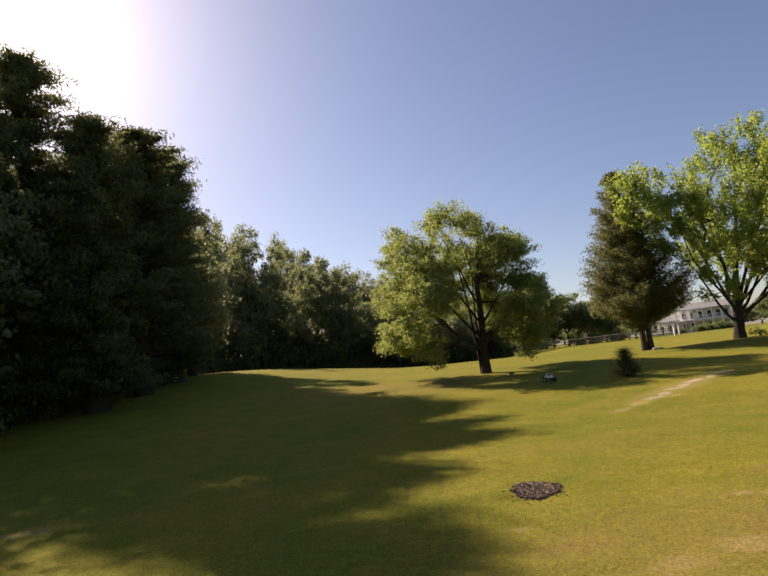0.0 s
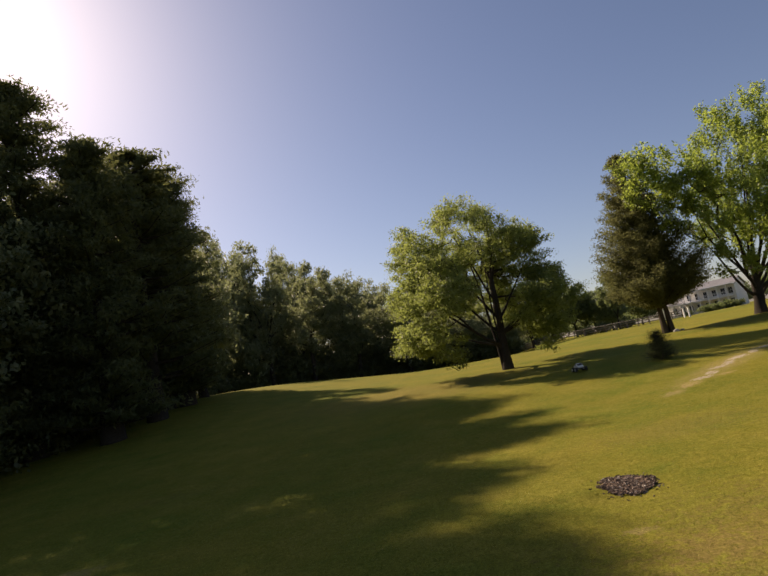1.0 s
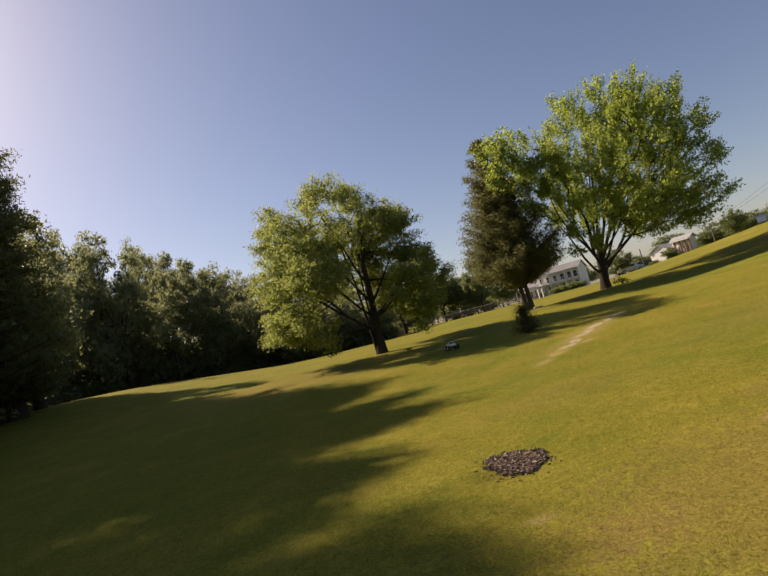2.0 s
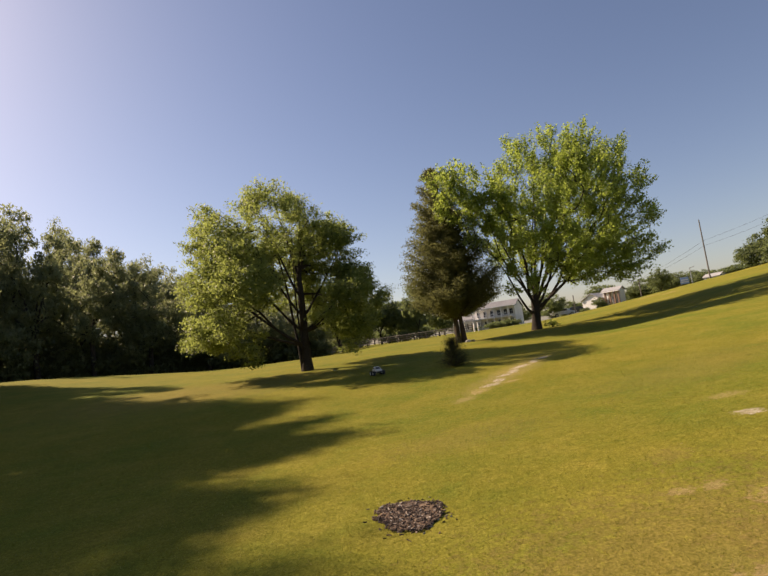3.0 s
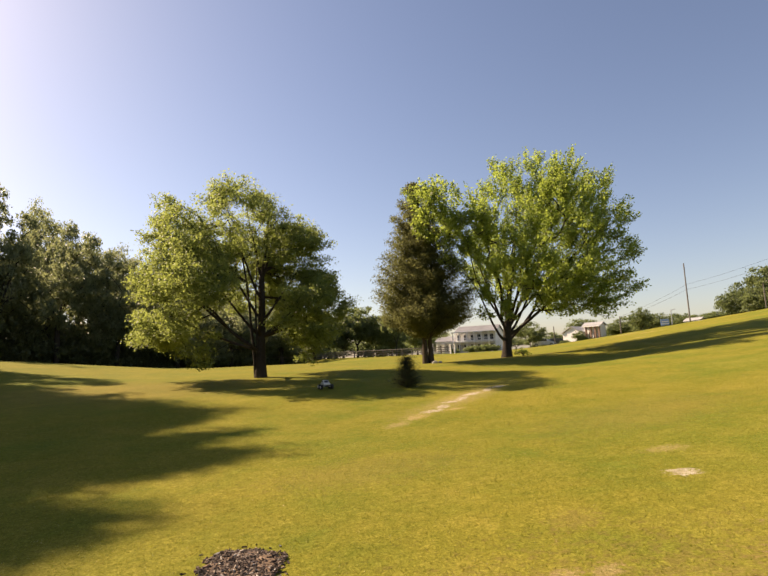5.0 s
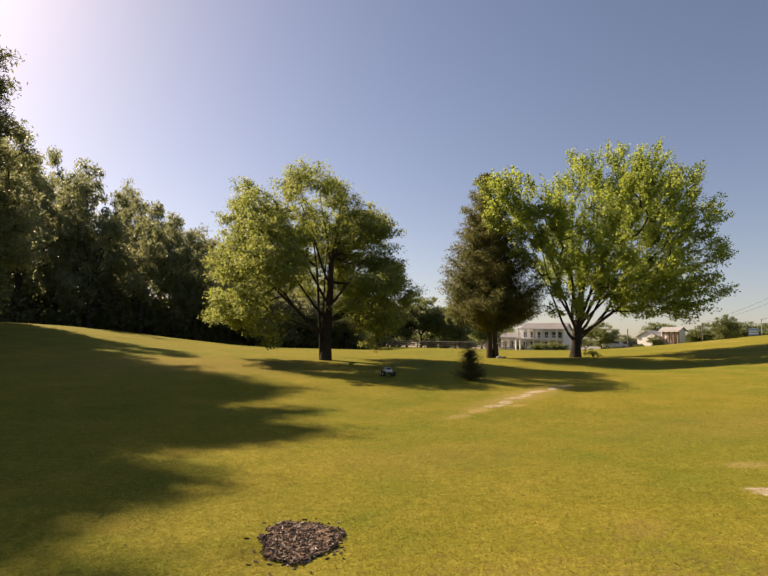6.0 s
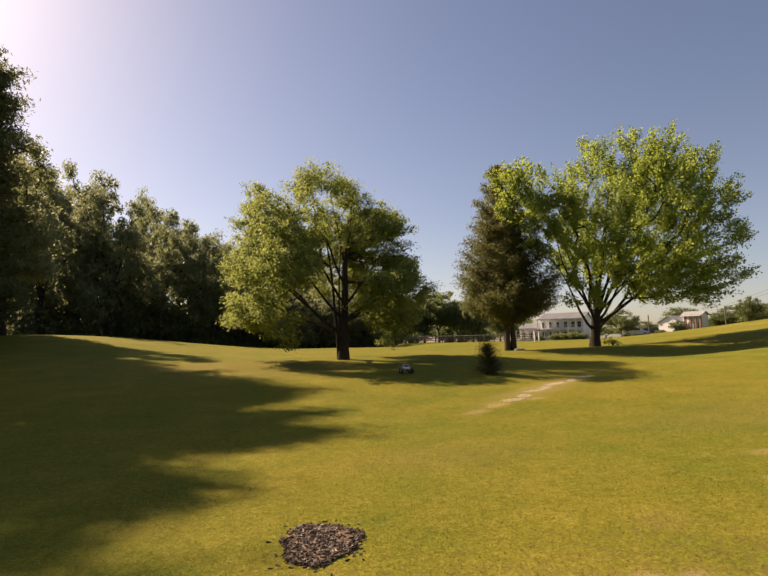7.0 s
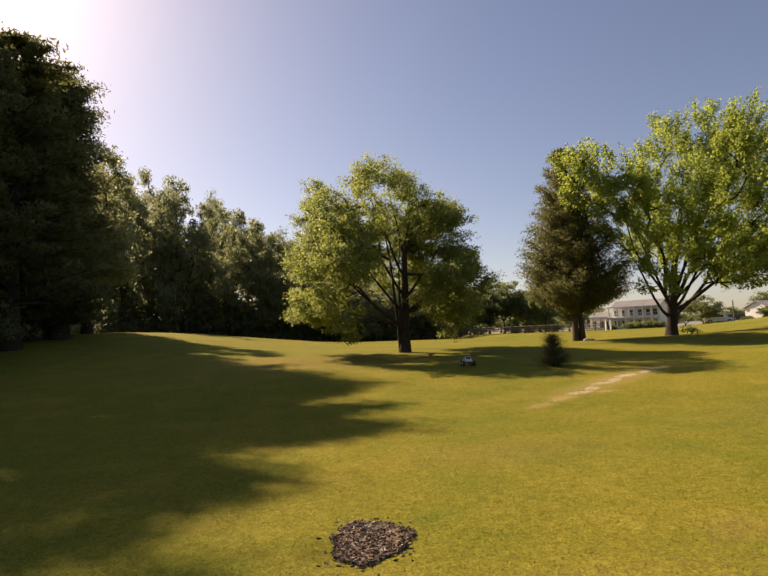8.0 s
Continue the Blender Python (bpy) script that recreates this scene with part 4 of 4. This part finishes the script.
part("gallery_roof", boxes(((1.9, -1.3, 5.07), (11.2, 2.7, 0.2))), TRIM_PAINT, house)
part("railing", boxes(((1.5, -2.4, 3.5), (9.6, 0.07, 0.08)), ((1.5, -2.4, 2.95), (9.6, 0.06, 0.06)), *[((-3.1 + 0.4 * i, -2.4, 3.2), (0.05, 0.05, 0.56)) for i in range(24)]), TRIM_PAINT, house)
tagged(house, "white two-storey house with columned porch, upper gallery and grey roof", "house")

# the second white building: low gabled front, taller block with brick pillars
barn = empty("outbuilding", facing(34.6, 112, 0.2, -27) @ Matrix.Diagonal((0.76, 0.8, 0.95, 1)))
part("wall", prism_wall(bmesh.new(), -4.0, 1.2, -1, 4, -0.8, 1.9, 1.3, "y"), WHITE_PAINT, barn)
part("roof", gable(bmesh.new(), -4.0, 1.2, -1, 4, 1.92, 1.32, along="y"), PALE_ROOF, barn, "pale grey roof")
part("garage_door", boxes(((-1.4, -1.08, 0.9), (2.6, 0.1, 2.0))), TRIM_PAINT, barn)
part("main_wall", prism_wall(bmesh.new(), 1.2, 5.6, 0.5, 3.2, -0.8, 3.2, 0.6), WHITE_PAINT, barn)
part("main_roof", gable(bmesh.new(), 1.2, 5.6, 0.5, 3.2, 3.22, 0.65), PALE_ROOF, barn)
for x in (2.2, 3.4, 4.6, 5.6):
    part("pillar", boxes(((x, -0.4, 1.2), (0.4, 0.4, 3.6)), ((x, -0.4, 2.96), (0.44, 0.44, 0.12))), BRICK, barn, "brick pillar")
part("porch_roof", boxes(((3.6, -0.1, 3.12), (4.7, 1.6, 0.16))), TRIM_PAINT, barn)
for x in (2.8, 4.0, 5.1):
    window(barn, x, 0.45, 1.4, 0.7, 1.2, False)
tagged(barn, "white gabled outbuilding with brick pillars and grey roof", "house")


# a hedge and shrubs before the house
HEDGE = shrub(401, 2.2, 1.5, FAR_LEAF, "clipped green shrub before the white house", "shrubs by the house", "garden_shrub", 45, 0.22, 40)
HEDGE.matrix_world = facing(24.6, 104)
for a, r, s in ((25.4, 104, 1.1), (26.2, 104, 0.9), (23.7, 104.5, 1.0), (22.0, 104, 0.7), (33.2, 104, 0.7), (35.0, 104, 0.8), (31.0, 101, 0.8), (12.6, 84, 1.1), (14.2, 86, 1.3),
                (9.0, 82, 1.3), (7.2, 84, 1.5), (5.0, 80, 1.6), (16.3, 92, 1.2)):
    copy_thing(HEDGE, facing(a, r, -0.05, a * 31) @ Matrix.Diagonal((s, s, s, 1)))


SUCKER = shrub(402, 0.75, 0.6, MAPLE_LEAF, "tuft of green suckers at the foot of the maple", "", "sucker_shoots", 14, 0.09, 26)
SUCKER.matrix_world = pose(16.6, 30.7, ground(16.6, 30.7) - 0.03)


# a weathered fence along the far side of the lawn
def build_fence(a0, a1, far, n, tall=1.0):
    ob = empty("fence", facing(a0, far))
    inv = ob.matrix_world.inverted()
    spots = []
    for i in range(n):
        x, y = polar(a0 + (a1 - a0) * i / (n - 1), far + 2 * math.sin(i * 0.4))
        spots.append(inv @ Vector((x, y, ground(x, y))))
    for i, p in enumerate(spots):
        part("post", boxes((p + Vector((0, 0, tall / 2 - 0.1)), (0.12, 0.12, tall + 0.2))), FENCE_WOOD, ob)
        if i:
            q = spots[i - 1]
            for h in (0.35, 0.65, 0.92):
                part("rail", rod(bmesh.new(), q + Vector((0, -0.07, h * tall)), p + Vector((0, -0.07, h * tall)), 0.055, sides=6), FENCE_WOOD, ob)
    tagged(ob, "weathered grey post and rail fence beyond the lawn", "fence")


build_fence(6.0, 21.5, 76, 16)


# utility poles, wires and the blue sign
def pole(azimuth, far, tall, girth, mat, label, arm=True, lean=0.0):
    ob = empty("utility_pole", facing(azimuth, far) @ pose(0, 0, 0, 0, lean, 0))
    part("pole", rod(bmesh.new(), (0, 0, -0.6), (0, 0, tall), girth, girth * 0.7, 10), mat, ob)
    if arm:
        part("crossarm", boxes(((0, -0.12, tall - 0.5), (1.8, 0.1, 0.12))), mat, ob)
        for x in (-0.8, 0.0, 0.8):
            part("insulator", rod(bmesh.new(), (x, -0.12, tall - 0.44), (x, -0.12, tall - 0.24), 0.05, 0.03, 6), METAL, ob)
    return tagged(ob, label, "utility pole", "poles along the road")


pole(44.5, 96, 10.4, 0.12, POLE_WOOD, "tall dark wooden utility pole by the road", False)
pole(54.6, 66, 3.0, 0.08, POLE_WOOD, "wooden utility pole before the far wood")
pole(50.4, 68, 2.9, 0.07, POLE_WOOD, "wooden utility pole before the far wood", False)
pole(38.5, 92, 3.3, 0.11, POLE_WOOD, "short weathered pole by the road", False)
pole(32.2, 94, 3.2, 0.11, POLE_WOOD, "short weathered pole by the white outbuilding", False)
lamp = pole(43.0, 96, 3.4, 0.08, METAL, "thin grey metal lamp post by the road", False)
part("lamp_arm", rod(bmesh.new(), (0, 0, 3.3), (0.7, 0, 3.5), 0.04), METAL, lamp)


def wire(a0, r0, z0, a1, r1, z1, sag):
    (xa, ya), (xb, yb) = polar(a0, r0), polar(a1, r1)
    a, b = Vector((xa, ya, ground(xa, ya) + z0)), Vector((xb, yb, ground(xb, yb) + z1))
    bm = bmesh.new()
    last = None
    for i in range(17):
        f = i / 16
        p = a.lerp(b, f) - Vector((0, 0, sag * 4 * f * (1 - f)))
        if last is not None:
            rod(bm, last, p, 0.014, sides=5)
        last = p
    ob = part("overhead_wire", bm, WIRE)
    tagged(ob, "thin dark overhead wire hung between poles", "wire", "wires along the road")


wire(38.5, 92, 3.1, 44.5, 96, 6.2, 0.3)
wire(44.5, 96, 6.2, 52.6, 95, 8.2, 0.3)
wire(38.5, 92, 3.25, 44.5, 96, 7.0, 0.25)
wire(44.5, 96, 7.0, 52.6, 95, 9.2, 0.25)

sign = empty("road_sign", facing(42.4, 95))
part("board", boxes(((0, 0, 1.5), (1.2, 0.1, 1.05)), bevel=0.02), SIGN_BLUE, sign, "blue sign board")
part("board_band", boxes(((0, -0.065, 1.3), (1.1, 0.02, 0.12)), ((0, -0.065, 1.62), (0.9, 0.02, 0.12))), TRIM_PAINT, sign)
for x in (-0.55, 0.55):
    part("post", boxes(((x, 0.09, 0.9), (0.09, 0.06, 2.1))), METAL, sign)
tagged(sign, "blue sign on two grey posts beside the road", "sign")

markers = facing(21.7, 66)
for dx in (-0.25, 0.25):
    p = markers @ Vector((dx, 0, 0))
    ob = part("marker_post", boxes(((0, 0, 0.5), (0.14, 0.14, 1.15)), ((0, 0, 1.1), (0.18, 0.18, 0.06))), TRIM_PAINT)
    ob.matrix_world = Matrix.Translation(p)
    tagged(ob, "short white painted post at the lawn's edge", "post", "white posts")


shed = empty("shed", facing(44.9, 112, -0.3, -30))
part("wall", prism_wall(bmesh.new(), -1.4, 1.4, -1.0, 1.0, -0.4, 1.9, 0.5), WHITE_PAINT, shed)
part("roof", gable(bmesh.new(), -1.4, 1.4, -1.0, 1.0, 1.92, 0.55, 0.2, 0.1), PALE_ROOF, shed)
part("door", boxes(((0.3, -1.04, 0.85), (0.9, 0.08, 1.7))), TRIM_PAINT, shed)
tagged(shed, "small white shed far beyond the crest of the lawn", "shed")


# road along the crest with a pale gravel verge
def ribbon(name, a0, a1, r0, r1, lift, mat, label, category):
    verts, faces = [], []
    n = 60
    for i in range(n):
        a = a0 + (a1 - a0) * i / (n - 1)
        for r in (r0, (r0 + r1) / 2, r1):
            x, y = polar(a, r)
            verts.append((x, y, ground(x, y) + lift))
    for i in range(n - 1):
        for c in (0, 1):
            faces.append((i * 3 + c, i * 3 + c + 1, i * 3 + 4 + c, i * 3 + 3 + c))
    tagged(part(name, mesh_of(name, verts, faces), mat), label, category, kind="structure")


ribbon("road", 26, 75, 67, 73, 0.03, ASPHALT, "grey asphalt road along the crest", "road")
ribbon("pavement", 30, 75, 61.5, 63.0, 0.07, GRAVEL, "pale gravel verge along the crest of the lawn", "verge")


# cars
def car(azimuth, far, turn, paint, label):
    ob = empty("car", facing(azimuth, far, 0.02, turn))
    bm = bmesh.new()
    prof = [(-2.1, 0.35), (2.1, 0.35), (2.15, 0.75), (1.3, 0.92), (0.65, 1.42), (-1.0, 1.45), (-1.75, 0.98), (-2.12, 0.85)]
    a = [bm.verts.new((x, -0.82 + (0.12 if z > 1.2 else 0), z)) for x, z in prof]
    b = [bm.verts.new((x, 0.82 - (0.12 if z > 1.2 else 0), z)) for x, z in prof]
    bm.faces.new(a)
    bm.faces.new(list(reversed(b)))
    for i in range(len(prof)):
        j = (i + 1) % len(prof)
        bm.faces.new((a[i], b[i], b[j], a[j]))
    bmesh.ops.recalc_face_normals(bm, faces=bm.faces)
    bmesh.ops.bevel(bm, geom=list(bm.edges), offset=0.06, segments=2, affect="EDGES")
    part("body", bm, paint, ob)
    for y in (-0.79, 0.79):
        part("side_window", boxes(((-0.2, y, 1.17), (1.5, 0.06, 0.36)), bevel=0.02), GLASS, ob)
    for x in (-1.3, 1.35):
        for y in (-0.74, 0.74):
            w = part("wheel", rod(bmesh.new(), (x, y - 0.1, 0.32), (x, y + 0.1, 0.32), 0.32, sides=18), TYRE, ob)
            part("rim", rod(bmesh.new(), (x, y - 0.115, 0.32), (x, y + 0.115, 0.32), 0.19, sides=14), METAL, w)
    for y in (-0.55, 0.55):
        part("headlight", boxes(((2.13, y, 0.7), (0.06, 0.3, 0.14)), bevel=0.02), TRIM_PAINT, ob)
    return tagged(ob, label, "car")


car(31.0, 99, 10, CAR_WHITE, "white parked car beside a small tree")
car(32.4, 108, 5, CAR_DARK, "dark parked car by the white outbuilding")

# ------------------------------------------------------------------ the mulch patch
def build_mulch():
    rng = np.random.default_rng(9)
    cx, cy = 0.99, 6.8
    verts, faces = [], []
    n, rings = 48, 8
    for k in range(rings + 1):
        for s in range(n):
            g = s * 2 * math.pi / n
            e = 1 + 0.1 * math.sin(3 * g + 1) + 0.06 * math.sin(7 * g) + 0.04 * math.sin(11 * g + 2)
            f = k / rings
            x, y = cx + math.cos(g) * 0.3 * e * f, cy + math.sin(g) * 0.42 * e * f
            z = ground(x, y) + 0.016 * (1 - f ** 2) - (0.015 if k == rings else -0.012) + 0.012 * noise.noise(Vector((x * 9, y * 9, 0)))
            verts.append((x, y, z))
    for k in range(rings):
        for s in range(n):
            t = (s + 1) % n
            faces.append((k * n + s, k * n + t, (k + 1) * n + t, (k + 1) * n + s))
    me = mesh_of("mulch_bed", verts, faces)
    bed = part("mulch_bed", me, SOIL)
    tagged(bed, "round patch of dark brown wood mulch in the lawn", "mulch", kind="stuff")
    m = 1150
    g, r = rng.random(m) * 2 * math.pi, np.where(rng.random(m) < 0.95, rng.random(m) ** 0.6 * 1.02, 0.95 + 0.5 * rng.random(m) ** 2)
    e = 1 + 0.1 * np.sin(3 * g + 1) + 0.06 * np.sin(7 * g)
    x, y = cx + np.cos(g) * 0.3 * r * e, cy + np.sin(g) * 0.43 * r * e
    z = height(x, y) + 0.016 * np.clip(1 - r ** 2, 0, 1) + np.where(r > 1, 0.004, 0.014)
    c = np.stack([x, y, z], -1)
    a = rng.normal(size=(m, 3))
    a[:, 2] *= 0.28
    a /= np.linalg.norm(a, axis=1)[:, None]
    b = np.cross(a, rng.normal(size=(m, 3)) * 0.4 + np.array((0, 0, 1)))
    b /= np.linalg.norm(b, axis=1)[:, None]
    u = np.cross(a, b)
    la, lb, lc = rng.uniform(0.008, 0.026, (m, 1)), rng.uniform(0.003, 0.008, (m, 1)), rng.uniform(0.002, 0.005, (m, 1))
    verts, faces = [], []
    corners = [(-1, -1, -1), (1, -1, -1), (1, 1, -1), (-1, 1, -1), (-1, -1, 1), (1, -1, 1), (1, 1, 1), (-1, 1, 1)]
    allv = np.stack([c + a * la * i + b * lb * j + u * lc * k for i, j, k in corners], axis=1).reshape(-1, 3)
    for i in range(m):
        o = i * 8
        faces += [(o, o + 3, o + 2, o + 1), (o + 4, o + 5, o + 6, o + 7), (o, o + 1, o + 5, o + 4), (o + 1, o + 2, o + 6, o + 5), (o + 2, o + 3, o + 7, o + 6), (o + 3, o, o + 4, o + 7)]
    part("wood_chips", mesh_of("wood_chips", allv, faces), CHIP, bed, "loose brown and grey wood chips")


build_mulch()


# ------------------------------------------------------------------ the toy truck
def toy_truck(x, y, turn):
    ob = empty("toy_truck", pose(x, y, ground(x, y) + 0.02, 0, 0, turn) @ Matrix.Scale(0.88, 4))
    bm = bmesh.new()
    prof = [(-0.25, 0.14), (0.25, 0.14), (0.27, 0.2), (0.12, 0.225), (0.05, 0.31), (-0.1, 0.315), (-0.15, 0.24), (-0.26, 0.235)]
    a = [bm.verts.new((-0.12 + (0.02 if z > 0.28 else 0), -px, z)) for px, z in prof]
    b = [bm.verts.new((0.12 - (0.02 if z > 0.28 else 0), -px, z)) for px, z in prof]
    bm.faces.new(a)
    bm.faces.new(list(reversed(b)))
    for i in range(len(prof)):
        j = (i + 1) % len(prof)
        bm.faces.new((a[i], b[i], b[j], a[j]))
    bmesh.ops.recalc_face_normals(bm, faces=bm.faces)
    bmesh.ops.bevel(bm, geom=list(bm.edges), offset=0.012, segments=2, affect="EDGES")
    part("shell", bm, TOY_SHELL, ob, "cream plastic truck shell")
    part("windscreen", box(bmesh.new(), (0, -0.09, 0.268), (0.17, 0.012, 0.09), 0.003, Matrix.Rotation(radians(-39), 4, "X")), TOY_DARK, ob, "dark windscreen")
    for sx in (-1, 1):
        part("side_window", boxes(((sx * 0.112, 0.02, 0.27), (0.012, 0.11, 0.05)), bevel=0.003), TOY_DARK, ob)
    part("chassis", boxes(((0, 0, 0.11), (0.14, 0.46, 0.05)), bevel=0.01), TOY_DARK, ob)
    part("bumper", boxes(((0, -0.29, 0.13), (0.2, 0.03, 0.04)), ((0, -0.27, 0.12), (0.05, 0.06, 0.03)), bevel=0.006), TOY_DARK, ob)
    for sx in (-1, 1):
        for y0 in (-0.17, 0.17):
            w = part("wheel", rod(bmesh.new(), (sx * 0.15, y0, 0.085), (sx * 0.24, y0, 0.085), 0.085, sides=18), TYRE, ob)
            part("rim", rod(bmesh.new(), (sx * 0.17, y0, 0.085), (sx * 0.246, y0, 0.085), 0.05, sides=14), TOY_RIM, w)
            part("axle", rod(bmesh.new(), (sx * 0.06, y0, 0.1), (sx * 0.16, y0, 0.085), 0.012, sides=8), METAL, w)
    return tagged(ob, "small cream toy truck with knobby tyres on the lawn", "toy truck")


toy_truck(3.5, 19.9, 6)
